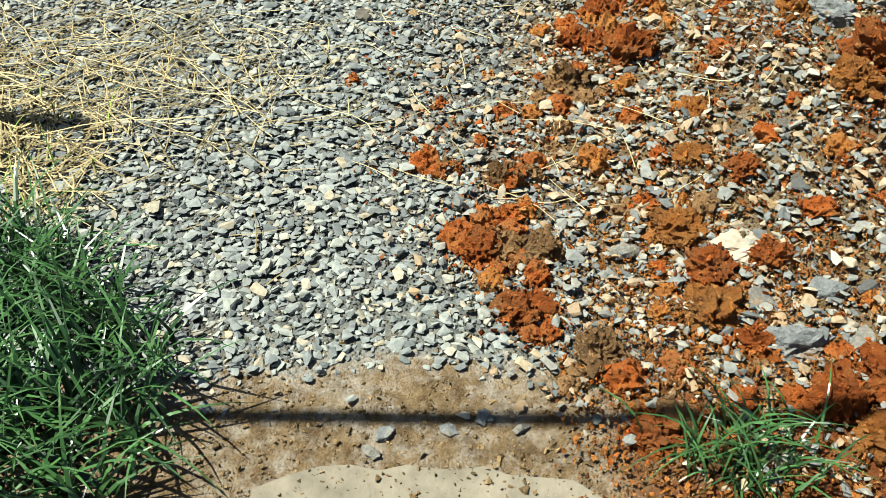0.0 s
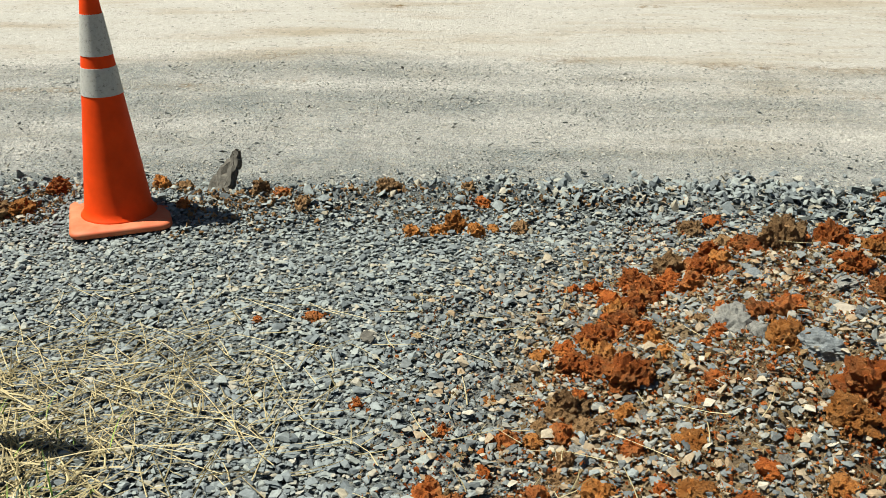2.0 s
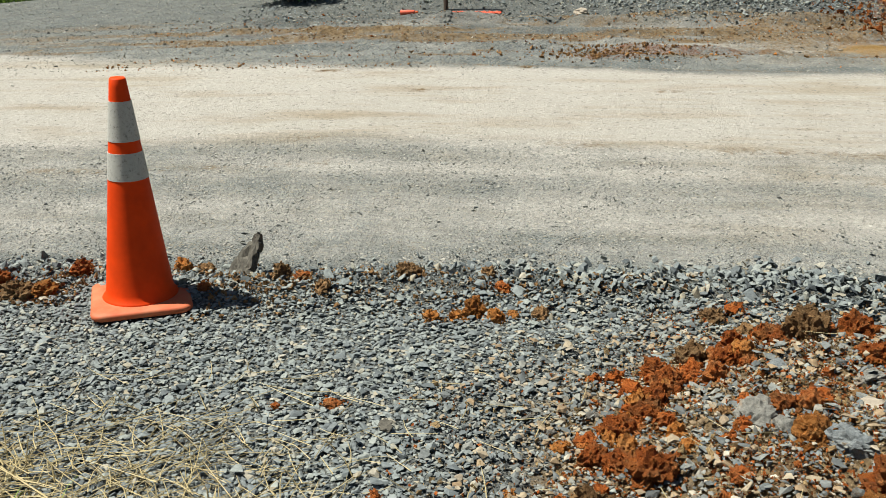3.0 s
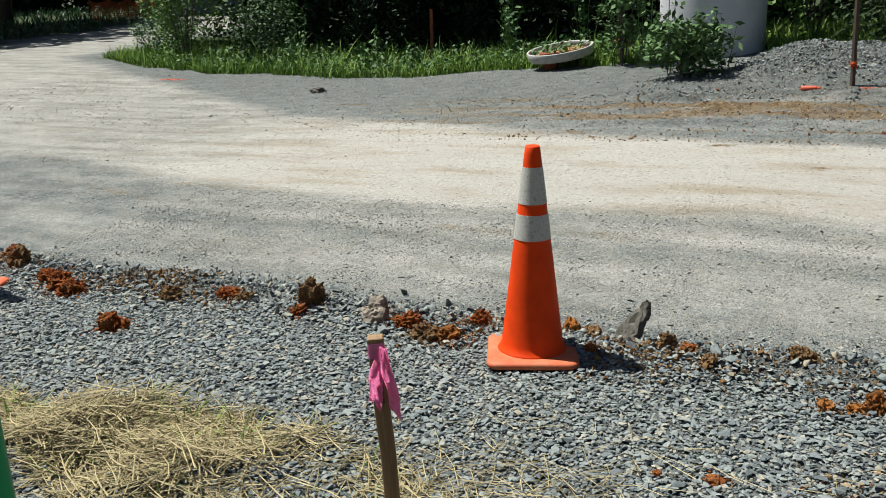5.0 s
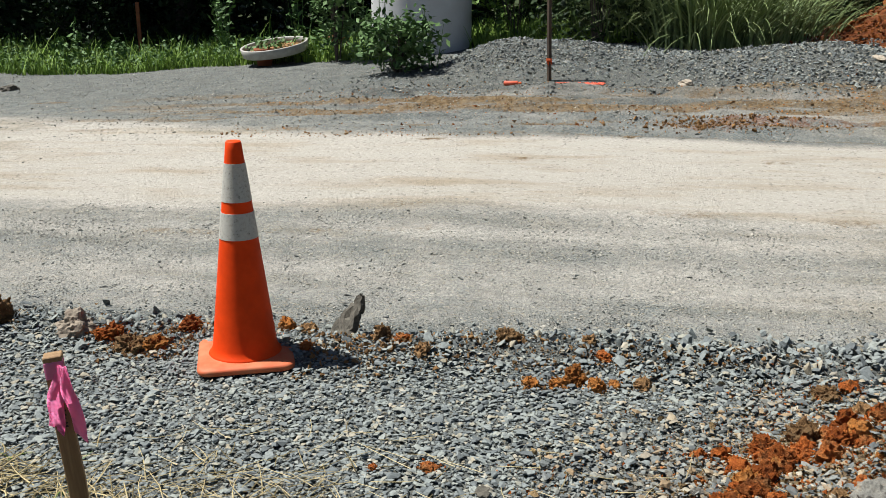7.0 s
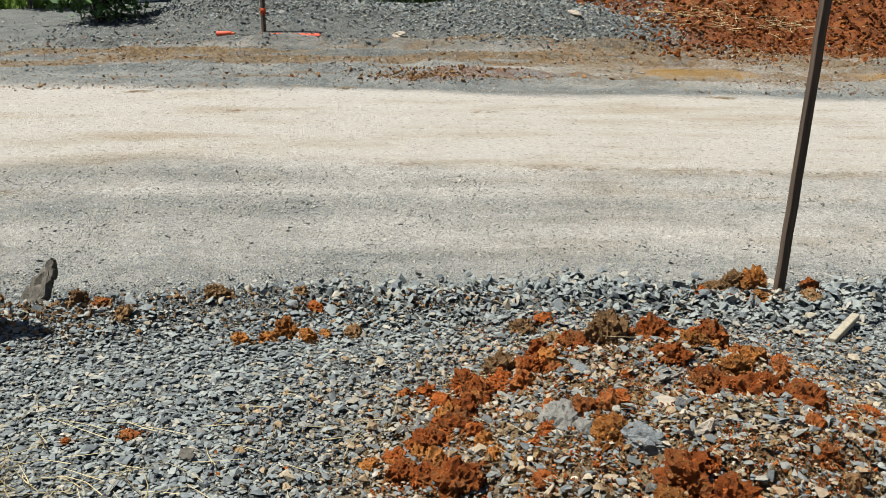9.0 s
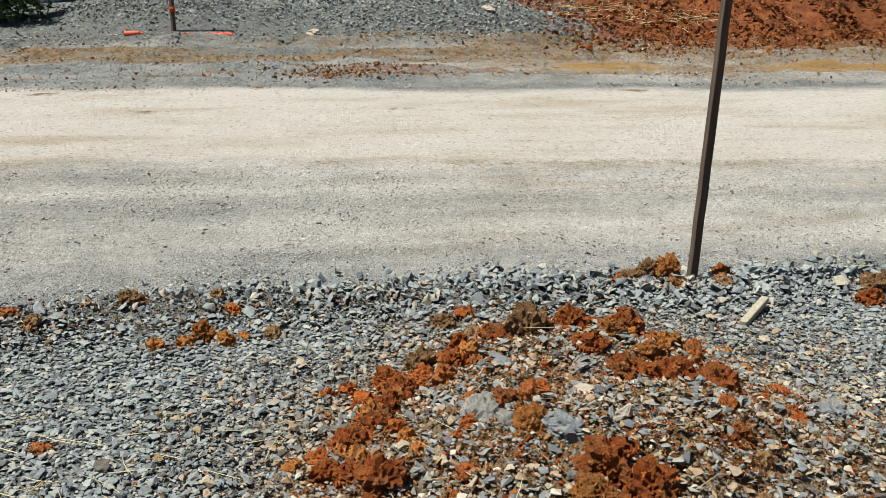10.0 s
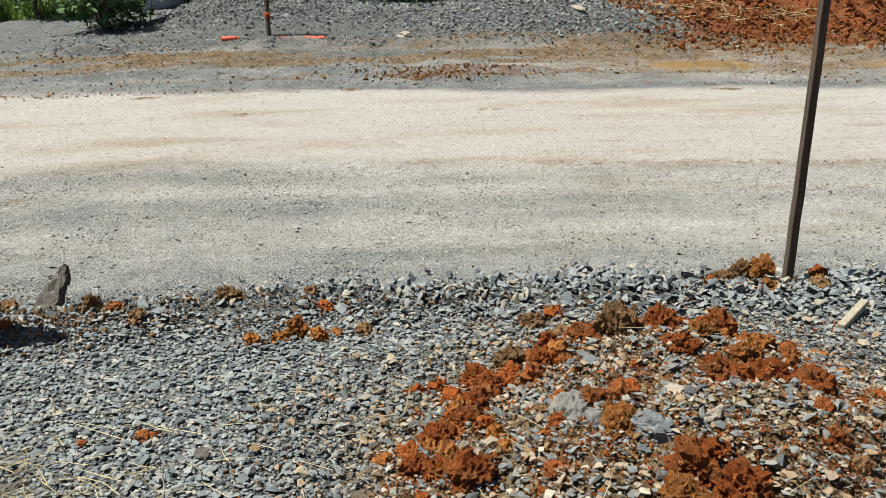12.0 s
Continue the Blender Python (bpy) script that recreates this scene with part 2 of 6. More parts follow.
M_WHITE = plain_mat("white_plastic", (0.52, 0.50, 0.44), 0.7, vary=0.3, scale=8)
M_CLAY = plain_mat("terracotta", (0.36, 0.12, 0.05), 0.85)
M_CONCRETE = plain_mat("concrete", (0.255, 0.225, 0.165), 0.9, vary=0.45, scale=12, bump=0.004)
M_FENCE = plain_mat("orange_mesh", (0.75, 0.14, 0.03), 0.6)
# pale siding set darker: the shade on the wall is in its colour
M_WALL = plain_mat("pale_siding", (0.24, 0.28, 0.31), 0.7, vary=0.1)
M_DARK_WALL = plain_mat("brown_wall", (0.10, 0.07, 0.055), 0.8, vary=0.25)
M_ROOF = plain_mat("roof_shingle", (0.09, 0.085, 0.085), 0.9, vary=0.3)
M_GLASS = plain_mat("window_glass", (0.03, 0.035, 0.04), 0.08, vary=0.05)
M_INK = plain_mat("dark_ink", (0.05, 0.035, 0.03), 0.8)
M_CABLE = plain_mat("black_cable", (0.02, 0.02, 0.02), 0.6)
M_PAINT = plain_mat("orange_paint", (0.90, 0.16, 0.08), 0.6, vary=0.2)


def band_mat():
    """The cone's worn white sleeves."""
    m = Mat("worn_reflective_white", 0.55)
    grime = m.ramp(m.noise(75, 8, 0.8), (0.34, 0.30), (0.45, 0.82), (0.7, 1.0))
    m.color(m.mix(1.0, (0.54, 0.52, 0.45), grime, "MULTIPLY"), 0.85)
    m.bump(m.noise(80, 4), 0.001, 0.5)
    return m.m


M_BAND = band_mat()


def base_mat():
    m = Mat("dusty_orange_base", 0.7)
    m.color(m.mix(m.ramp(m.noise(16, 5, 0.6), (0.35, 0.25), (0.65, 0.8)), (0.74, 0.085, 0.008), (0.60, 0.21, 0.085)))
    m.bump(m.noise(60, 4), 0.001, 0.5)
    return m.m


M_CONE_BASE = base_mat()

# ---- shaping helpers ----


def sstep(a, b, v):
    t = np.clip((v - a) / (b - a), 0, 1)
    return t * t * (3 - 2 * t)


def swell(x, y, cx, cy, rx, ry, h):
    q = np.sqrt(((x - cx) / rx) ** 2 + ((y - cy) / ry) ** 2)
    return h * sstep(0, 1, 1 - q)


def vnoise(x, y, seed=0):
    """Smooth lattice noise, 0 to 1."""
    x, y = np.asarray(x, float), np.asarray(y, float)
    xi, yi = np.floor(x), np.floor(y)
    u, v = x - xi, y - yi
    u, v = u * u * (3 - 2 * u), v * v * (3 - 2 * v)

    def h(i, j):
        s = np.sin(i * 127.1 + j * 311.7 + seed * 74.7) * 43758.5453
        return s - np.floor(s)

    return (h(xi, yi) * (1 - u) + h(xi + 1, yi) * u) * (1 - v) + (h(xi, yi + 1) * (1 - u) + h(xi + 1, yi + 1) * u) * v


def fnoise(x, y, scale, octaves=4, seed=0):
    out, amp, tot = 0.0, 1.0, 0.0
    for o in range(octaves):
        out, tot = out + amp * vnoise(x * scale, y * scale, seed + o), tot + amp
        amp, scale = amp * 0.55, scale * 2.03
    return out / tot


def base_z(x, y):
    k = np.interp(x, [-60, -30, -15, -7.4, -0.4, 6, 60], [0.03, 0.03, 0.025, 0.021, 0.076, 0.08, 0.08])
    c = np.interp(x, [-20, -6], [40, 11])
    return k * np.minimum(np.clip(y - 3.1, 0, None), c)


def ground_z(x, y):
    x, y = np.asarray(x, float), np.asarray(y, float)
    z = base_z(x, y) + swell(x, y, 1.6, 1.3, 1.15, 1.1, 0.27) + swell(x, y, 1.6, 2.08, 0.8, 0.44, 0.13)
    wave = 0.06 * np.sin(x * 1.7) + 0.04 * np.sin(x * 4.1 + 1)
    z = z + 0.05 * np.exp(-(((y - 2.88 - wave) / 0.16) ** 2)) * sstep(-7, -5, x) * (1 - sstep(2.6, 3.6, x))
    z = z + swell(x, y, 0.3, 11.2, 2.0, 1.7, 0.20) + swell(x, y, 2.9, 10.4, 2.4, 1.7, 0.33) + swell(x, y, -0.8, 11.2, 0.9, 0.9, 0.16)
    z = z + swell(x, y, 7.5, 13.0, 4.6, 3.4, 1.25) + swell(x, y, 13.0, 14.5, 8.0, 5.0, 1.6)
    near = (x > -0.5) & (x < 3.8) & (y > -0.9) & (y < 3.4)
    if np.any(near):
        z = z + near * pile_w(x, y) * (0.09 * (fnoise(x, y, 7, 4, 1) - 0.5) + 0.035 * (fnoise(x, y, 26, 3, 8) - 0.5))
    return z


def pile_w(x, y):
    """Where the heap of spilled earth lies."""
    q = np.sqrt(((x - 1.62) / 1.2) ** 2 + ((y - 1.25) / 1.2) ** 2)
    return np.clip(1.35 - q + 0.35 * (fnoise(x, y, 3.5, 4, 5) - 0.5), 0, 1)


def gz(x, y):
    return float(ground_z(x, y))


def mesh_np(name, verts, faces, mat, smooth=False):
    """A mesh from arrays of corners and of three- or four-sided faces."""
    me = bpy.data.meshes.new(name)
    n, k = faces.shape
    me.vertices.add(len(verts))
    me.vertices.foreach_set("co", np.ascontiguousarray(verts, np.float32).ravel())
    me.loops.add(n * k)
    me.loops.foreach_set("vertex_index", np.ascontiguousarray(faces, np.int32).ravel())
    me.polygons.add(n)
    me.polygons.foreach_set("loop_start", np.arange(0, n * k, k, dtype=np.int32))
    me.polygons.foreach_set("use_smooth", np.full(n, smooth))
    me.materials.append(mat)
    me.update(calc_edges=True)
    return me


def part(name, bm, mat, parent=None, label="", smooth=False):
    me = bpy.data.meshes.new(name)
    for f in bm.faces:
        f.smooth = smooth
    bm.to_mesh(me)
    bm.free()
    me.materials.append(mat)
    ob = new(name, me)
    if parent:
        ob.parent = parent
    return tagged(ob, label)


def lathe(profile, seg=32, closed=False):
    """A turned form from (radius, height) pairs."""
    bm = bmesh.new()
    rings = [[bm.verts.new((r * math.cos(2 * math.pi * i / seg), r * math.sin(2 * math.pi * i / seg), z)) for i in range(seg)] for r, z in profile]
    pairs = list(zip(rings, rings[1:])) + ([(rings[-1], rings[0])] if closed else [])
    for a, b in pairs:
        for i in range(seg):
            bm.faces.new((a[i], a[(i + 1) % seg], b[(i + 1) % seg], b[i]))
    if not closed:
        bm.faces.new(rings[0][::-1])
        bm.faces.new(rings[-1])
    return bm


def slab(w, d, h, bevel=0.003, seg=2, round_corner=0.0):
    """A box standing on z = 0, with softened edges."""
    bm = bmesh.new()
    bmesh.ops.create_cube(bm, size=1.0)
    bmesh.ops.scale(bm, vec=(w, d, h), verts=bm.verts)
    bmesh.ops.translate(bm, vec=(0, 0, h / 2), verts=bm.verts)
    if round_corner:
        up = [e for e in bm.edges if abs(e.verts[0].co.z - e.verts[1].co.z) > h / 2]
        bmesh.ops.bevel(bm, geom=up, offset=round_corner, segments=4, affect="EDGES")
    if bevel:
        bmesh.ops.bevel(bm, geom=[e for e in bm.edges if len(e.link_faces) == 2 and e.calc_face_angle() > 0.9], offset=bevel, segments=seg, affect="EDGES")
    return bm


def shift(bm, m):
    bm.transform(m)
    return bm


def lumps(radius, squash, rough, seed, level=3, pits=0.5, flat=0.0):
    """A lump of earth or stone: a sphere pushed about by noise at three scales."""
    bm = bmesh.new()
    bmesh.ops.create_icosphere(bm, subdivisions=level, radius=1.0)
    off = Vector((seed * 3.17, seed * 1.31, seed * 2.53))
    for v in bm.verts:
        p = v.co
        n = noise.noise(p * 1.1 + off) * 0.55 + noise.noise(p * 2.6 + off) * 0.35 * rough + noise.noise(p * 6.0 + off) * 0.22 * rough
        n += (noise.noise(p * 11.0 + off) * 0.13 + noise.noise(p * 23.0 + off) * 0.09) * rough * pits
        r = 1 + n * 0.75
        v.co = Vector((p.x * r * squash[0], p.y * r * squash[1], max(p.z * r, -0.45) * squash[2])) * radius
    return bm


def facets(seed, n=11, squash=(1.0, 0.8, 0.42), sole=True):
    """A broken stone: the hull of a few points, as arrays; without a sole it is left open where it lies on the ground."""
    rng = np.random.default_rng(seed)
    p = rng.normal(size=(n, 3))
    p /= np.linalg.norm(p, axis=1)[:, None]
    p *= rng.uniform(0.8, 1.1, (n, 1)) * np.array(squash) * rng.uniform(0.8, 1.2, 3)
    bm = bmesh.new()
    for q in p:
        bm.verts.new(q)
    bmesh.ops.convex_hull(bm, input=bm.verts)
    bmesh.ops.delete(bm, geom=[v for v in bm.verts if not v.link_faces], context="VERTS")
    bmesh.ops.triangulate(bm, faces=bm.faces)
    if not sole:
        bm.normal_update()
        bmesh.ops.delete(bm, geom=[f for f in bm.faces if f.normal.z < -0.3], context="FACES")
    bm.verts.index_update()
    v = np.array([v.co for v in bm.verts])
    f = np.array([[w.index for w in g.verts] for g in bm.faces])
    bm.free()
    return v, f


SHAPES = [facets(i, 11, (1.0, 0.78, 0.34), False) for i in range(20)]
GRAINS = [facets(200 + i, 5, (1, 1, 0.9)) for i in range(14)]
CHIPS = [facets(300 + i, 8, (1.0, 0.8, 0.40), False) for i in range(16)]
CRUMBS = [facets(100 + i, 7, (1, 1, 0.85)) for i in range(14)]


def spins(rng, n, tilt):
    """n turns: any way round, tipped by up to about tilt."""
    yaw = rng.uniform(0, 2 * np.pi, n)
    a, b = rng.normal(0, tilt, n), rng.normal(0, tilt, n)
    cz, sz, ca, sa, cb, sb = np.cos(yaw), np.sin(yaw), np.cos(a), np.sin(a), np.cos(b), np.sin(b)
    o, l = np.zeros(n), np.ones(n)
    rz = np.stack([cz, -sz, o, sz, cz, o, o, o, l], 1).reshape(-1, 3, 3)
    rx = np.stack([l, o, o, o, ca, -sa, o, sa, ca], 1).reshape(-1, 3, 3)
    ry = np.stack([cb, o, sb, o, l, o, -sb, o, cb], 1).reshape(-1, 3, 3)
    return rx @ ry @ rz


def strewn(name, rng, xyz, size, mat, shapes=SHAPES, tilt=0.35, squash=None):
    """Many loose stones as one mesh."""
    vs, fs, at = [], [], 0
    pick = rng.integers(0, len(shapes), len(xyz))
    for k, (v, f) in enumerate(shapes):
        sel = np.nonzero(pick == k)[0]
        if not len(sel):
            continue
        s = size[sel][:, None, None] * rng.uniform(0.75, 1.3, (len(sel), 1, 3))
        w = np.einsum("nij,nkj->nki", spins(rng, len(sel), tilt), v[None] * s) + xyz[sel][:, None]
        vs.append(w.reshape(-1, 3))
        fs.append((f[None] + (np.arange(len(sel)) * len(v))[:, None, None] + at).reshape(-1, 3))
        at += len(sel) * len(v)
    return new(name, mesh_np(name, np.concatenate(vs), np.concatenate(fs), mat))


def blades(rng, xy, z, length, width, lean, mat, name, parent=None, seg=4, curl=1.0, heading=None):
    """Grass: each blade a tapered strip that bends over."""
    n = len(xy)
    head = rng.uniform(0, 2 * np.pi, n) if heading is None else heading
    d = np.stack([np.cos(head), np.sin(head)], 1)
    side = np.stack([-d[:, 1], d[:, 0]], 1)
    twist = rng.normal(0, 0.5, n)
    side = side * np.cos(twist)[:, None] + d * np.sin(twist)[:, None]
    rows = []
    x = np.zeros(n)
    h = np.zeros(n)
    ang = np.pi / 2 - np.clip(rng.normal(lean * 0.6, 0.25, n), 0.02, 1.3)
    step = length / seg
    for i in range(seg + 1):
        w = width * (1 - (i / seg) ** 1.6) * 0.5 + 0.0003
        c = np.concatenate([xy + d * x[:, None], (z + h)[:, None]], 1)
        o = np.concatenate([side * w[:, None] if np.ndim(w) else side * w, np.zeros((n, 1))], 1)
        rows.append(np.stack([c - o, c + o], 1))
        x, h = x + np.cos(ang) * step, h + np.sin(ang) * step
        ang = ang - curl * lean * rng.uniform(0.3, 0.8, n)
    v = np.stack(rows, 1).reshape(n, -1, 3)
    f = np.array([[2 * i, 2 * i + 1, 2 * i + 3, 2 * i + 2] for i in range(seg)])
    faces = (f[None] + (np.arange(n) * (2 * seg + 2))[:, None, None]).reshape(-1, 4)
    ob = new(name, mesh_np(name, v.reshape(-1, 3), faces, mat))
    if parent:
        ob.parent = parent
        ob["kind"] = "stuff"
    return ob


def leaves(rng, centres, size, mat, name, parent=None, droop=0.3, long=1.8):
    """Leaves as folded diamonds, pointing any way."""
    n = len(centres)
    d = rng.normal(size=(n, 3))
    d[:, 2] = d[:, 2] * 0.6 - droop
    d /= np.linalg.norm(d, axis=1)[:, None]
    s = np.cross(d, rng.normal(size=(n, 3)) * 0.5 + np.array([0, 0, 1.0]))
    s /= np.linalg.norm(s, axis=1)[:, None] + 1e-9
    up = np.cross(s, d)
    L = (size * rng.uniform(0.6, 1.25, n))[:, None]
    W = L / long * 0.5
    a, e = centres - d * L * 0.5, centres + d * L * 0.5
    m = centres - up * L * 0.08
    v = np.stack([a, m + s * W + up * L * 0.10, e, m - s * W + up * L * 0.10], 1).reshape(-1, 3)
    i = (np.arange(n) * 4)[:, None]
    faces = np.concatenate([i + np.array([[0, 1, 2]]), i + np.array([[0, 2, 3]])], 0)
    ob = new(name, mesh_np(name, v, faces, mat))
    if parent:
        ob.parent = parent
        ob["kind"] = "stuff"
    return ob


def rod(bm, a, b, r0, r1, seg=6):
    """A tapered stick between two points, added to bm."""
    a, b = Vector(a), Vector(b)
    q = (b - a).to_track_quat("Z", "Y")
    ring = lambda c, r: [bm.verts.new(c + q @ Vector((r * math.cos(2 * math.pi * i / seg), r * math.sin(2 * math.pi * i / seg), 0))) for i in range(seg)]
    p, t = ring(a, r0), ring(b, r1)
    for i in range(seg):
        bm.faces.new((p[i], p[(i + 1) % seg], t[(i + 1) % seg], t[i]))
    bm.faces.new(p[::-1])
    bm.faces.new(t)


def anchor(name, x, y, z, label, category, group="", turn=0.0):
    ob = new(name)
    ob.empty_display_size = 0.1
    ob.matrix_basis = pose(x, y, z, 0, 0, turn)
    return tagged(ob, label, category, group)


# ---- ground ----


def spread(lo, hi, fine, a, b, grow):
    """Grid lines: even from a to b, then ever wider out to lo and hi."""
    out = list(np.arange(a, b + fine / 2, fine))
    s = fine
    while out[-1] < hi:
        s *= grow
        out.append(out[-1] + s)
    s, low = fine, [a]
    while low[-1] > lo:
        s *= grow
        low.append(low[-1] - s)
    return np.array(low[:0:-1] + out)


def side_lane(x, y):
    """How far off the lane that leaves the road: 1 at its edge."""
    best = np.full(np.shape(x), 99.0)
    for ax, ay, bx, by, w in ((-8, 7.5, -19, 14.5, 2.2), (-19, 14.5, -22.3, 26, 2.9), (-22.3, 26, -25.5, 31, 2.4)):
        t = np.clip(((x - ax) * (bx - ax) + (y - ay) * (by - ay)) / ((bx - ax) ** 2 + (by - ay) ** 2), 0, 1)
        best = np.minimum(best, np.hypot(x - ax - t * (bx - ax), y - ay - t * (by - ay)) / w)
    return best


def pale_from(x):
    """Where the smooth pale lane begins."""
    return np.interp(x, [-14, -8.2, -4.95, -3.3, -1.9, -0.5, 2.4, 6], [7.8, 6.2, 5.1, 4.98, 4.98, 5.15, 4.98, 4.75])


def road_dust(x, y):
    """How far dust covers the stones: the pale packed lane with bands along the wheels' way, and the side lane that leaves it."""
    left = np.clip(-3.0 - x, 0, None)
    q = y - pale_from(x) + 0.20 * (fnoise(x * 0.35, y, 1.3, 4, 2) - 0.5)
    w = np.interp(q, [-2.1, -1.6, -1.45, -1.2, -1.02, -0.85, -0.72, -0.58, -0.45, -0.25, 0.0, 0.12], [0.36, 0.42, 0.50, 0.52, 0.42, 0.40, 0.48, 0.54, 0.48, 0.48, 0.78, 1.0])
    w = w + 0.16 * sstep(0.0, 2.4, x) * sstep(-1.7, -1.3, q) * (1 - sstep(-0.95, -0.75, q)) + 0.14 * sstep(-0.5, 2.0, x) * sstep(-0.75, -0.6, q)
    w = np.clip(w, 0, 1) * sstep(2.95, 3.25, y)
    w = w * (1 - sstep(6.75, 7.25 + 0.9 * sstep(0.5, 4.0, -x), y - 0.42 * left + 0.6 * (fnoise(x * 0.5, y, 0.8, 3, 3) - 0.5)))
    w = w * (1 - 0.50 * sstep(2.0, 8.0, -x))
    w = np.maximum(w, (0.30 + 0.22 * sstep(0.42, 0.6, fnoise(x * 0.2, y * 1.5, 1.0, 4, 19))) * sstep(6.9, 7.3, y) * (1 - sstep(8.6, 9.8, y)) * (np.abs(x) < 20))
    w = np.maximum(w, 0.54 * (1 - sstep(0.75, 1.1, side_lane(x, y))))
    return w


def far_edge(x):
    """Where the verge beyond the road turns to grass."""
    return np.interp(x, [-60, -17, -14, -13, -10, -7, -4.3, -2.6, 6, 60], [16, 15.5, 14.2, 13.7, 13.2, 12.9, 12.7, 12.4, 14.0, 16])


def relief(X, Y):
    """Ruts, lumps and hollows beyond the road, and how much of it is mud, red bank or gravel heap."""
    mud = sstep(7.0, 7.6, Y) * (1 - sstep(9.0, 9.8, Y)) * sstep(-4.5, -0.5, X)
    dz = 0.0 * X
    for at, deep in ((7.35, 0.04), (7.75, 0.06), (8.25, 0.04), (8.62, 0.05), (9.0, 0.10)):
        line = at + 0.5 * (fnoise(X * 0.45, X * 0 + at, 1.0, 4, 70) - 0.5)
        dz = dz + (np.abs(X) < 11) * deep * sstep(-4, -1, X) * np.exp(-(((Y - line) / 0.075) ** 2)) * sstep(0.35, 0.6, fnoise(X, Y, 1.1, 4, int(at * 10)))
    near = (np.abs(X) < 12) & (Y < 15)
    dz = dz + near * mud * (0.16 * np.clip(fnoise(X * 0.6, Y * 1.5, 6, 4, 88) - 0.50, -0.03, 0.25) * sstep(0.4, 0.55, fnoise(X * 0.4, Y * 1.2, 1.2, 3, 89)) + 0.04 * (fnoise(X * 0.6, Y * 2, 2.2, 5, 14) - 0.5))
    bank = np.clip(2.2 * (swell(X, Y, 7.5, 12.6, 5.5, 4.2, 1.0) + swell(X, Y, 13, 14, 9, 6, 1.0)), 0, 1)
    dz = dz + (np.abs(X) < 30) * bank * 0.5 * (fnoise(X, Y, 2.1, 5, 21) - 0.5)
    foot = sstep(3.4, 5.0, X - 0.25 * (Y - 9)) * sstep(8.0, 9.2, Y) * (1 - sstep(12, 14, Y)) * (X < 12)
    dz = dz + foot * (0.22 * (fnoise(X, Y, 1.6, 5, 61) - 0.5) + 0.10 * (fnoise(X, Y, 6, 3, 62) - 0.5))
    heap = np.clip(swell(X, Y, 0.3, 11.2, 2.0, 1.7, 1) + swell(X, Y, 2.9, 10.4, 2.4, 1.7, 1), 0, 1)
    return dz + heap * (0.16 * (fnoise(X, Y, 1.4, 5, 25) - 0.5) + 0.07 * (fnoise(X, Y, 5, 4, 24) - 0.5)), mud, bank, heap


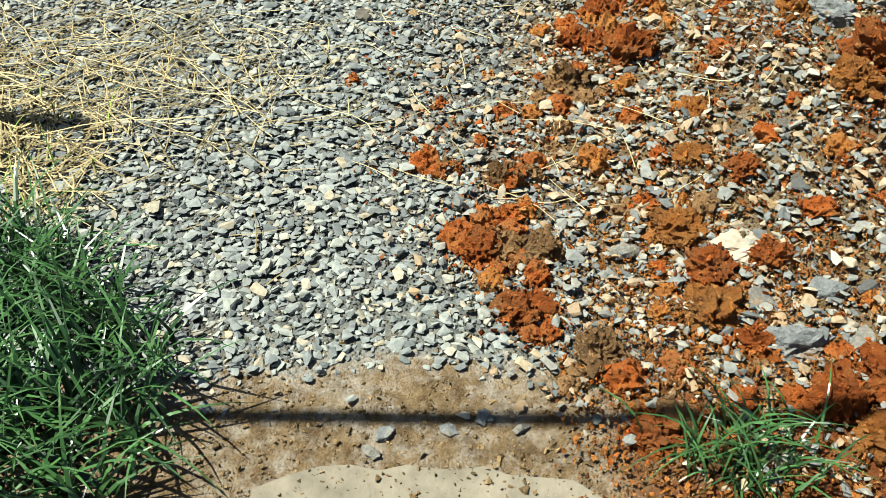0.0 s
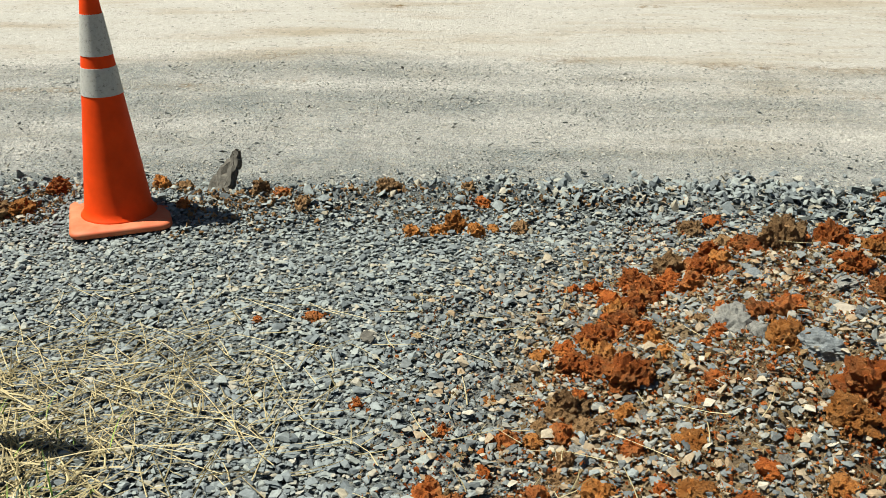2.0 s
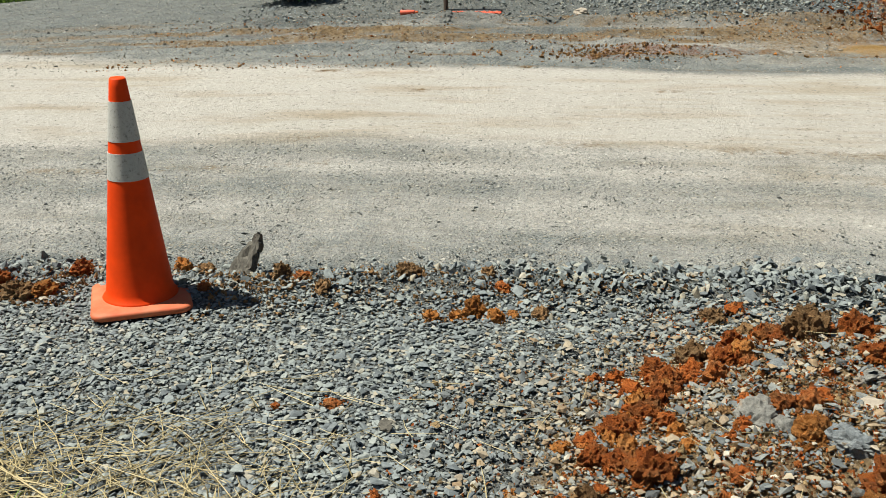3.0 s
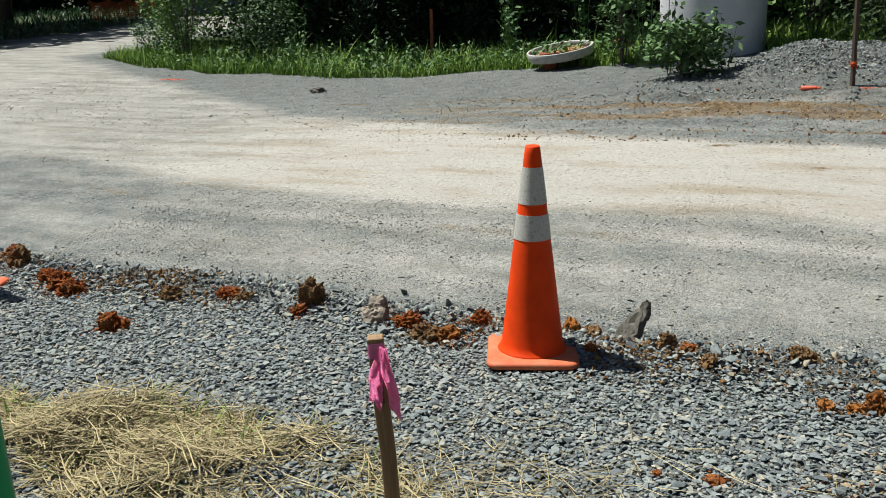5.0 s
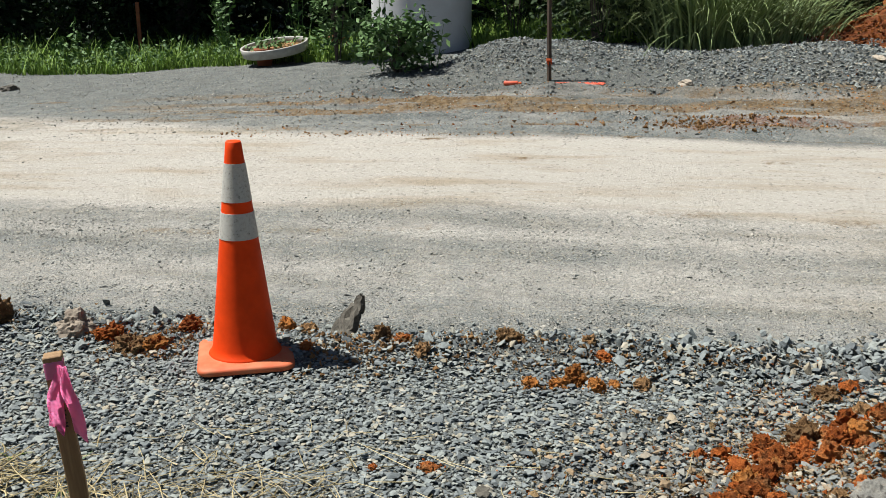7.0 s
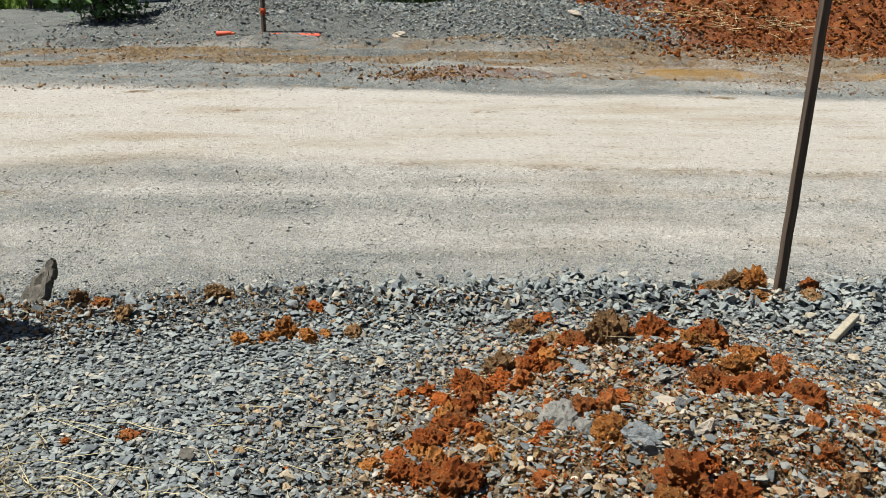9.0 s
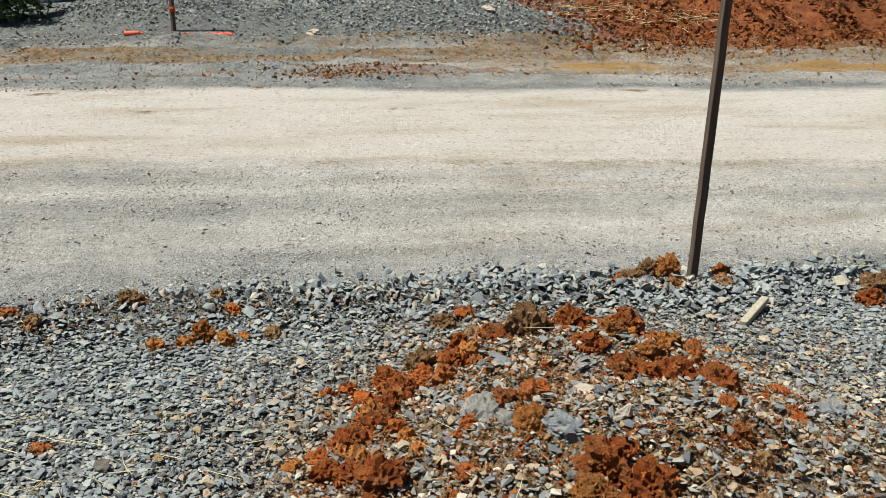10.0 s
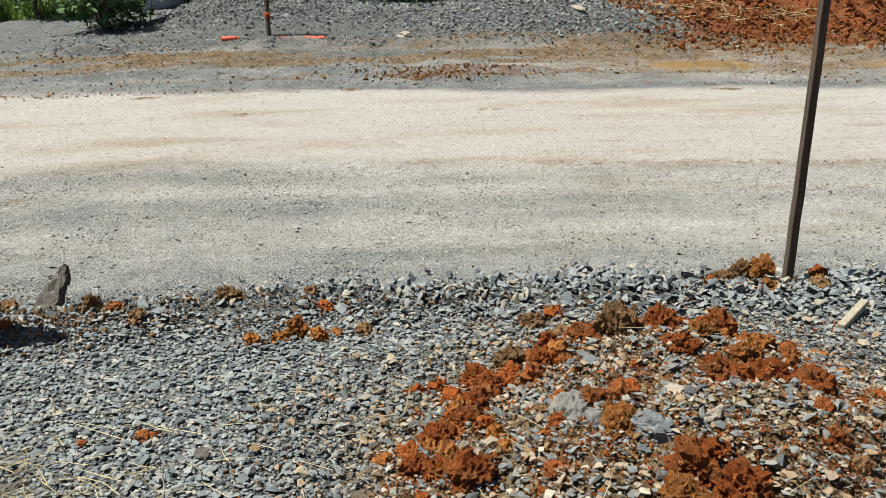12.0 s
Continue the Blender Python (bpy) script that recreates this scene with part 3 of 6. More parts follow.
def build_ground():
    xs = spread(-2500, 2500, 0.042, -4.6, 4.6, 1.08)
    ys = np.concatenate([spread(-2500, 0.0, 0.038, 0.0, 3.4, 1.2)[:-1], np.arange(3.42, 7.0, 0.065), np.arange(7.0, 9.5, 0.04), np.arange(9.5, 14.5, 0.075), 14.5 + np.cumsum(0.075 * 1.07 ** np.arange(116))])
    X, Y = np.meshgrid(xs, ys)
    Z = ground_z(X, Y)
    pw, fine = pile_w(X, Y), (np.abs(X) < 9) & (Y > -1) & (Y < 15)
    Z = Z + fine * 0.012 * (fnoise(X, Y, 5, 4, 11) - 0.5)
    dz, mud, bank, heap = relief(X, Y)
    Z = Z + dz
    n, k = X.shape
    i = np.arange(n * k).reshape(n, k)
    faces = np.stack([i[:-1, :-1], i[:-1, 1:], i[1:, 1:], i[1:, :-1]], -1).reshape(-1, 4)
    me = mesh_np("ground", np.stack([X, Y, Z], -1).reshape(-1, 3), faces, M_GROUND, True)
    dust = road_dust(X, Y)
    red = 0.9 * pw * sstep(0.38, 0.56, fnoise(X, Y, 4.5, 4, 6))
    red = np.maximum(red, 0.85 * sstep(0.50, 0.75, X) * (1 - sstep(1.5, 1.9, X)) * (1 - sstep(0.30, 0.45, Y)) * sstep(-0.3, -0.05, Y))
    rag = 0.5 * (fnoise(X, Y * 2, 2.2, 4, 35) - 0.5)
    red = np.maximum(red, 0.50 * np.clip(swell(X, Y, 1.6, 7.55, 0.80, 0.45, 1.4) + 2.0 * rag, 0, 1) * (np.hypot(X - 1.6, Y - 7.55) < 0.9))
    red = np.maximum(red, 0.46 * mud * sstep(0.54, 0.62, fnoise(X * 0.3, Y * 2.4, 1.6, 4, 31)))
    red = np.maximum(red, np.clip(bank * 1.6, 0, 1) * 0.95)
    red = np.maximum(red, 0.8 * sstep(8.2, 9.0, Y) * (1 - sstep(13, 15, Y)) * sstep(3.6, 5.0, X - 0.25 * (Y - 9)))
    red = np.maximum(red, 0.36 * mud * sstep(0, 4.5, X) * sstep(7.6, 8.6, Y))
    soil = 1 - sstep(0.26, 0.40, Y + 0.1 * (fnoise(X, Y, 6, 3, 4) - 0.5) - 0.04 * np.sin(X * 2.5))
    soil = soil * (1 - 0.6 * sstep(0.55, 1.0, X) * sstep(-1.0, -0.3, Y))
    dust = np.maximum(dust, 0.7 * soil)
    soil = 0.66 * soil
    soil = np.maximum(soil, sstep(7.0, 7.5, Y) * (1 - sstep(9.2, 10.0, Y)) * sstep(-9, -2, X) * sstep(0.47, 0.60, fnoise(X * 0.28, Y * 2.6, 1.5, 5, 33)) * 0.66)
    soil = np.maximum(soil, 0.74 * np.exp(-(((Y - 8.62 - 0.12 * np.sin(X * 1.3)) / 0.26) ** 2)) * sstep(-2.6, -1.2, X) * (1 - sstep(3.0, 4.0, X)) * sstep(0.36, 0.52, fnoise(X * 0.5, Y * 2, 1.6, 4, 36)))
    soil = np.maximum(soil, 0.56 * mud * sstep(1.6, 3.2, X))
    soil = np.maximum(soil, 0.70 * sstep(0.18, 0.5, pw))
    dust = np.maximum(dust, 0.42 * sstep(0.18, 0.5, pw))
    # tan streaks left by the wheels
    for at, w in ((-0.62, 0.08), (-0.12, 0.12), (1.15, 0.04), (2.0, 0.05)):
        line = pale_from(X) + at + 0.16 * (fnoise(X * 0.3, X * 0 + at + 9, 1.0, 3, 71) - 0.5)
        soil = np.maximum(soil, 0.47 * np.exp(-(((Y - line) / w) ** 2)) * sstep(0.42, 0.62, fnoise(X * 0.5, Y * 0.5 + at + 9, 1.3, 4, 72)) * (np.abs(X) < 9))
    # scrapings of earth dropped on the pale lane
    for x, y, w in ((0.0, 6.26, 0.45), (0.75, 7.05, 0.22), (1.6, 6.30, 0.55), (3.9, 6.86, 0.45), (-0.9, 6.9, 0.3), (-3.7, 8.07, 0.6), (-5.8, 9.3, 0.5)):
        soil = np.maximum(soil, swell(X, Y, x, y, w, 0.11, 0.95) * sstep(0.36, 0.52, fnoise(X, Y, 4.0, 3, 75)))
    green = sstep(-0.2, 0.5, Y - far_edge(X)) * (1 - bank) * (1 - heap)
    lane = side_lane(X, Y)
    green = np.maximum(green, sstep(13.5, 15.0, Y - 0.1 * (X + 22)) * (X < -16)) * sstep(0.95, 1.15, lane)
    green = np.maximum(green, sstep(40, 50, np.abs(X)) * sstep(10, 14, Y))
    wet = swell(X, Y, 4.05, 7.80, 1.15, 0.50, 1.1) + swell(X, Y, 6.5, 7.78, 1.6, 0.48, 1.1)
    # zone_b blue darkens stone: painted shade between near stones, and the far verge
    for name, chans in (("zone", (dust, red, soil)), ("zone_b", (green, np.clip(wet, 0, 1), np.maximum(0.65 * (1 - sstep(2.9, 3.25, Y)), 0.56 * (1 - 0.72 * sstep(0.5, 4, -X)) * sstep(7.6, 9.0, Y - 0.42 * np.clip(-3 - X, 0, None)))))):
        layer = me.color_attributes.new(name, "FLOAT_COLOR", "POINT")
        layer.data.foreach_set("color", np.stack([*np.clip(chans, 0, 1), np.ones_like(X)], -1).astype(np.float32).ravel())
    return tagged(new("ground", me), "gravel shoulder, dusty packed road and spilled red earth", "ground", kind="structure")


build_ground()


def seen_side(x, y):
    """The stretch of the shoulder that lies along the road, out to both sides."""
    return (x > -0.35 - 1.75 * (y + 0.7)) & (x < 0.75 + 1.02 * (y + 0.75))


def grid_xy(rng, x0, x1, y0, y1, step):
    gx, gy = np.meshgrid(np.arange(x0, x1, step), np.arange(y0, y1, step))
    p = np.stack([gx.ravel(), gy.ravel()], 1)
    return p + rng.uniform(-0.6, 0.6, p.shape) * step


def build_gravel():
    rng = np.random.default_rng(3)
    p = grid_xy(rng, -5.2, 4.2, 0.22, 2.8, 0.0152)
    x, y = p.T
    pw = pile_w(x, y)
    edge = sstep(0.25, 0.36, y + 0.09 * (fnoise(x, y, 6, 3, 4) - 0.5) - 0.04 * np.sin(x * 2.5))
    keep = seen_side(x, y) & (rng.random(len(p)) < edge + 0.02) & (rng.random(len(p)) < np.clip(1.02 - 1.6 * pw, 0.09, 1))
    keep &= (x > -4.6) | (rng.random(len(p)) < 0.5)
    p = p[keep]
    size = rng.lognormal(math.log(0.0110), 0.33, len(p)).clip(0.006, 0.025)
    z = ground_z(p[:, 0], p[:, 1]) + size * rng.uniform(0.0, 0.85, len(p))
    tagged(strewn("gravel", rng, np.column_stack([p, z]), size, M_STONE, tilt=0.17), "loose blue-grey crushed stone on the road shoulder", "gravel", kind="stuff")
    # the shoulder goes on to both sides, with sparser stones
    p = grid_xy(rng, -7.5, 7.0, 0.35, 2.8, 0.046)
    p = p[~seen_side(*p.T) & (pile_w(*p.T) < 0.1)]
    size = rng.lognormal(math.log(0.018), 0.3, len(p)).clip(0.01, 0.03)
    z = ground_z(p[:, 0], p[:, 1]) + size * rng.uniform(0.0, 0.4, len(p))
    tagged(strewn("shoulder_gravel", rng, np.column_stack([p, z]), size, M_STONE, tilt=0.30), "coarse blue-grey crushed stone further along the shoulder", "gravel", kind="stuff")
    # coarser stones thrown up along the edge of the road
    p = grid_xy(rng, -6.5, 3.6, 2.5, 3.3, 0.020)
    w = 0.06 * np.sin(p[:, 0] * 1.7) + 0.04 * np.sin(p[:, 0] * 4.1 + 1)
    p = p[seen_side(*p.T) & (rng.random(len(p)) < np.exp(-(((p[:, 1] - 2.88 - w) / 0.19) ** 2)))]
    size = rng.lognormal(math.log(0.0128), 0.34, len(p)).clip(0.007, 0.03) * (1 + 0.45 * sstep(0.2, 0.9, p[:, 0]))
    z = ground_z(p[:, 0], p[:, 1]) + size * rng.uniform(0.0, 0.9, len(p))
    tagged(strewn("berm_gravel", rng, np.column_stack([p, z]), size, M_STONE, tilt=0.6), "ridge of coarse grey stones along the road's edge", "gravel", kind="stuff")
    # earth crumbled in among the ridge's stones
    p = np.stack([rng.uniform(-5.0, 2.6, 9000), rng.normal(2.80, 0.11, 9000)], 1)
    p[:, 1] += 0.06 * np.sin(p[:, 0] * 1.7)
    p = p[np.hypot(p[:, 0] + 1.0, p[:, 1] - 2.65) > 0.27]
    p = p[seen_side(*p.T) & (rng.random(len(p)) < sstep(0.44, 0.60, fnoise(p[:, 0], p[:, 1], 2.2, 3, 81)) * (0.35 + 0.65 * (p[:, 0] < -0.4)))]
    size = rng.lognormal(math.log(0.0065), 0.45, len(p)).clip(0.003, 0.015)
    z = ground_z(p[:, 0], p[:, 1]) + 0.012 + size * rng.uniform(0.0, 0.6, len(p))
    tagged(strewn("ridge_earth", rng, np.column_stack([p, z]), size, M_BROWN, CRUMBS, tilt=1.5), "brown earth crumbled among the ridge of stones", "earth", kind="stuff")
    # small stones scattered on the near lane
    p = np.concatenate([grid_xy(rng, -4.5, 4.2, 3.05, 4.9, 0.0175), grid_xy(rng, -8.0, 6.0, 4.2, 7.2, 0.03)])
    loose = 1 - road_dust(*p.T)
    chance = np.clip(0.012 + 2.0 * loose ** 1.6, 0, 1) * (0.3 + 0.8 * fnoise(p[:, 0] * 0.4, p[:, 1] * 2.5, 2.0, 3, 9))
    p = p[seen_side(*p.T) & (rng.random(len(p)) < chance)]
    size = rng.lognormal(math.log(0.0070), 0.34, len(p)).clip(0.003, 0.016)
    z = ground_z(p[:, 0], p[:, 1]) + size * rng.uniform(-0.2, 0.3, len(p))
    tagged(strewn("lane_gravel", rng, np.column_stack([p, z]), size, M_DUSTY, CHIPS, tilt=0.22), "dusty small stones pressed into the lane", "gravel", kind="stuff")
    # stones and crumbs in the heap
    p = rng.uniform((0.2, 0.05), (3.6, 2.9), (62000, 2))
    pw = pile_w(*p.T)
    p = p[(rng.random(len(p)) < np.clip(pw * 1.4, 0, 0.64)) & seen_side(*p.T)]
    size = rng.lognormal(math.log(0.0088), 0.46, len(p)).clip(0.003, 0.022)
    z = ground_z(p[:, 0], p[:, 1]) + size * rng.uniform(0.0, 0.8, len(p)) + 0.01
    tagged(strewn("heap_stones", rng, np.column_stack([p, z]), size, M_PILE, tilt=0.3), "grey and tan stones mixed into the heap of earth", "gravel", kind="stuff")
    p = rng.uniform((0.1, 0.0), (3.6, 2.9), (80000, 2))
    pw = pile_w(*p.T)
    clot = sstep(0.42, 0.62, fnoise(p[:, 0], p[:, 1], 4.5, 4, 6))
    p = p[(rng.random(len(p)) < pw * (0.20 + 0.80 * clot)) & seen_side(*p.T)]
    size = rng.lognormal(math.log(0.0042), 0.50, len(p)).clip(0.002, 0.010)
    z = ground_z(p[:, 0], p[:, 1]) + size * rng.uniform(0.0, 0.9, len(p)) + 0.014
    tagged(strewn("earth_crumbs", rng, np.column_stack([p, z]), size, M_DIRT, GRAINS, tilt=1.5), "crumbs of orange-red clay on the heap", "earth", kind="stuff")
    # fine ochre earth at the foot of the heap
    p = rng.uniform((0.50, 0.02), (1.7, 0.95), (26000, 2))
    p = p[rng.random(len(p)) < sstep(0.50, 0.75, p[:, 0]) * (1 - sstep(0.55, 0.95, p[:, 1])) * (0.25 + 0.75 * sstep(0.40, 0.56, fnoise(p[:, 0], p[:, 1], 6.0, 3, 83)))]
    size = rng.lognormal(math.log(0.0036), 0.5, len(p)).clip(0.0016, 0.009)
    z = ground_z(p[:, 0], p[:, 1]) + size * rng.uniform(0.0, 0.8, len(p)) + 0.012
    tagged(strewn("ochre_earth", rng, np.column_stack([p, z]), size, M_OCHRE, GRAINS, tilt=1.5), "fine crumbs of ochre earth at the heap's foot", "earth", kind="stuff")
    for kind, mat, say in (("red", M_DIRT, "crumbs of orange-red clay round the clods"), ("ochre", M_OCHRE, "crumbs of ochre clay round the clods"), ("brown", M_BROWN, "crumbs of brown earth round the clods")):
        q = np.array(FALLEN[kind])
        tagged(strewn(kind + "_crumbs", rng, q[:, :3], q[:, 3], mat, GRAINS, tilt=1.5), say, "earth", kind="stuff")
    p = rng.uniform((-0.4, -0.1), (1.0, 0.42), (5200, 2))
    pad = ((p[:, 0] - 0.34) / 0.34) ** 4 + ((p[:, 1] + 0.33) / 0.44) ** 4 < 1
    p = p[~pad | (rng.random(len(p)) < 0.12 + 0.8 * sstep(0.0, 0.09, p[:, 1]))]
    size = rng.lognormal(math.log(0.0022), 0.6, len(p)).clip(0.001, 0.009)
    z = ground_z(p[:, 0], p[:, 1]) + 0.007 * (((p[:, 0] - 0.34) / 0.34) ** 4 + ((p[:, 1] + 0.33) / 0.44) ** 4 < 1) + size * 0.2
    tagged(strewn("soil_grit", rng, np.column_stack([p, z]), size, M_SOIL, CRUMBS, tilt=1.0), "grit and crumbs on the bare tan soil", "earth", kind="stuff")
    # grit on the far verge
    p = np.concatenate([rng.uniform((-13.0, 6.9), (2.0, 12.8), (15000, 2)), rng.uniform((-4.5, 7.0), (7.0, 9.6), (9000, 2))])
    p = p[(p[:, 1] < far_edge(p[:, 0])) & (rng.random(len(p)) < 0.2 + 0.8 * sstep(6.9, 8.0, p[:, 1] + fnoise(p[:, 0] * 0.5, p[:, 1], 1.0, 3, 60) - 0.5))]
    size = rng.lognormal(math.log(0.0092), 0.40, len(p)).clip(0.004, 0.019)
    z = ground_z(p[:, 0], p[:, 1]) + size * 0.2 + relief(*p.T)[0]
    tagged(strewn("verge_gravel", rng, np.column_stack([p, z]), size, M_DUSTY, CHIPS, tilt=0.4), "loose grey stones on the verge across the road", "gravel", kind="stuff")
    p = rng.uniform((0.1, 0.0), (3.4, 2.7), (64000, 2))
    p = p[(rng.random(len(p)) < pile_w(*p.T) * 0.8) & seen_side(*p.T)]
    size = rng.lognormal(math.log(0.0045), 0.5, len(p)).clip(0.002, 0.018)
    z = ground_z(p[:, 0], p[:, 1]) + size * rng.uniform(0.0, 0.8, len(p)) + 0.01
    tagged(strewn("tan_crumbs", rng, np.column_stack([p, z]), size, M_SOIL, GRAINS, tilt=1.5), "crumbs of tan soil over the heap", "earth", kind="stuff")
    # loose stones on the far heaps of gravel
    p = rng.uniform((-2.4, 8.9), (5.0, 12.2), (36000, 2))
    h = ground_z(*p.T) - base_z(*p.T)
    p = p[rng.random(len(p)) < np.clip(h * 9, 0.12, 1)]
    size = rng.lognormal(math.log(0.0150), 0.38, len(p)).clip(0.008, 0.032)
    z = ground_z(p[:, 0], p[:, 1]) + size * 0.4 + relief(*p.T)[0]
    tagged(strewn("far_gravel", rng, np.column_stack([p, z]), size, M_STONE, CHIPS, tilt=0.5), "grey stones on the gravel heaps across the road", "gravel", kind="stuff")
    # churned earth along the far verge
    p = rng.uniform((-3.0, 7.0), (9.0, 9.9), (20000, 2))
    w = 0.8 * sstep(0.50, 0.60, fnoise(p[:, 0] * 0.28, p[:, 1] * 2.6, 1.5, 5, 33)) * (p[:, 1] < 9.0) + np.exp(-(((p[:, 1] - 8.98) / 0.10) ** 2)) * (p[:, 0] < 4.5) + sstep(3.3, 4.4, p[:, 0] - 0.3 * (p[:, 1] - 8.6)) * sstep(7.9, 8.5, p[:, 1])
    p = p[rng.random(len(p)) < np.clip(w + 0.03, 0, 1) * 0.8]
    size = rng.lognormal(math.log(0.0075), 0.42, len(p)).clip(0.004, 0.018)
    z = ground_z(p[:, 0], p[:, 1]) + size * 0.3 + relief(*p.T)[0]
    half = rng.random(len(p)) < 0.8
    lump = rng.normal((1.6, 7.55), (0.38, 0.13), (1000, 2))
    k = rng.lognormal(math.log(0.009), 0.5, 1000).clip(0.004, 0.026)
    tagged(strewn("clay_lumps", rng, np.column_stack([lump, ground_z(*lump.T) + relief(*lump.T)[0] + k * 0.3]), k, M_BROWN_CLAY, CRUMBS, tilt=1.5), "churned patch of orange-brown clay on the verge", "earth", kind="stuff")
    tagged(strewn("mud_clods", rng, np.column_stack([p, z])[half], size[half], M_BROWN, CRUMBS, tilt=1.5), "lumps of churned brown mud on the far verge", "earth", kind="stuff")
    tagged(strewn("clay_clods", rng, np.column_stack([p, z])[~half], size[~half], M_OCHRE, CRUMBS, tilt=1.5), "lumps of ochre clay on the far verge", "earth", kind="stuff")
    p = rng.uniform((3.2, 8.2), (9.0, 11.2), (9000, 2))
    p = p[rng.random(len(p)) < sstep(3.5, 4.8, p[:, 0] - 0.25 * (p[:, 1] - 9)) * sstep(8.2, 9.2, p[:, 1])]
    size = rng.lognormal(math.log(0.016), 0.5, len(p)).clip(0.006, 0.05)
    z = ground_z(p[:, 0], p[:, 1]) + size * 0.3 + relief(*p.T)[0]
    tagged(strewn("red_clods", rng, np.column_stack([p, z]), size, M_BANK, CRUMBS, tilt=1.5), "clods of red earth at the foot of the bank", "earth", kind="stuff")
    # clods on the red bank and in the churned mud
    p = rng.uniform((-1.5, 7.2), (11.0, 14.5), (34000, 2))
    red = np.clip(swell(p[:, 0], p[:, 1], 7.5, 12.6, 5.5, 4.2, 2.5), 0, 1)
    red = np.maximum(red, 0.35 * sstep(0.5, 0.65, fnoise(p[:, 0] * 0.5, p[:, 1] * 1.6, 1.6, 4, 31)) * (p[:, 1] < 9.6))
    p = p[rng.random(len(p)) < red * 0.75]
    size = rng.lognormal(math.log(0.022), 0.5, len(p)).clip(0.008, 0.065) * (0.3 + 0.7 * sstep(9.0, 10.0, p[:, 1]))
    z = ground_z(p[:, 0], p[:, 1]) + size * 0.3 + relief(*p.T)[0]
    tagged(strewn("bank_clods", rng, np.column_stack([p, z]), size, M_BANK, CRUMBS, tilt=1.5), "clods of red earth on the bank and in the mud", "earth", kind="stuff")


# ---- traffic cones ----


def soft_square(rings, corner):
    """A square form with rounded corners, lofted through (half width, height) pairs."""
    bm, made = bmesh.new(), []
    for half, z in rings:
        c = half - corner
        made.append([bm.verts.new((sx * c + corner * math.cos(a), sy * c + corner * math.sin(a), z))
                     for k, (sx, sy) in enumerate(((1, 1), (-1, 1), (-1, -1), (1, -1))) for a in [(k + j / 6) * math.pi / 2 for j in range(7)]])
    n = len(made[0])
    for a, b in zip(made, made[1:]):
        for i in range(n):
            bm.faces.new((a[i], a[(i + 1) % n], b[(i + 1) % n], b[i]))
    bm.faces.new(made[0][::-1])
    bm.faces.new(made[-1])
    return bm


def traffic_cone(x, y, turn, label):
    z = gz(x, y) - 0.014
    ob = anchor("traffic_cone", x, y, z, label, "traffic cone", "cones along the road", turn)
    part("base", soft_square(((0.186, 0.014), (0.191, 0.018), (0.192, 0.030), (0.190, 0.037), (0.183, 0.042), (0.150, 0.046)), 0.05), M_CONE_BASE, ob, "dusty faded orange square base", True)
    part("base_sole", soft_square(((0.176, -0.006), (0.180, 0.0), (0.180, 0.0139)), 0.045), M_DARK_BASE, ob, "black rubber sole")

    def r_at(h):
        return 0.030 + (0.914 - h) * (0.132 - 0.030) / (0.914 - 0.06)

    body = [(0.152, 0.040), (0.143, 0.052), (0.135, 0.062)] + [(r_at(h), h) for h in (0.08, 0.2, 0.35, 0.5, 0.7, 0.88, 0.908)] + [(0.026, 0.914), (0.020, 0.910)]
    part("body", lathe(body, 48), M_ORANGE, ob, "bright orange plastic cone", True)
    for lo, hi in ((0.530, 0.634), (0.678, 0.828)):
        part("sleeve", lathe([(r_at(lo) - 0.003, lo), (r_at(lo) + 0.002, lo), (r_at(hi) + 0.002, hi), (r_at(hi) - 0.003, hi)], 96), M_BAND, ob, "scuffed white reflective sleeve")
    return ob


traffic_cone(-1.0, 2.65, 21, "orange traffic cone with two scuffed white sleeves on gravel")
traffic_cone(-4.22, 2.40, 25, "orange traffic cone standing on gravel behind a green pole")

# ---- stakes, poles, planks ----


def post(name, foot, top, w, d, mat, label, category, turn=0.0, cut=0.0):
    """A sawn stake from foot to top; cut slants its upper end."""
    foot, top = Vector(foot), Vector(top)
    q = (top - foot).to_track_quat("Z", "Y").to_matrix().to_4x4()
    ob = new(name)
    ob.matrix_basis = Matrix.Translation(foot) @ q @ pose(0, 0, 0, 0, 0, turn)
    tagged(ob, label, category)
    h = (top - foot).length
    bm = slab(w, d, h, 0.002, 1)
    cuts = 14
    bmesh.ops.subdivide_edges(bm, edges=[e for e in bm.edges if abs(e.verts[0].co.z - e.verts[1].co.z) > h / 2], cuts=cuts)
    for v in bm.verts:
        if v.co.z > h - 0.01:
            v.co.z += cut * v.co.x
        v.co.x += 0.003 * noise.noise(v.co * 7)
        v.co.y += 0.003 * noise.noise(v.co * 7 + Vector((5, 0, 0)))
    part("shaft", bm, mat, ob)
    return ob


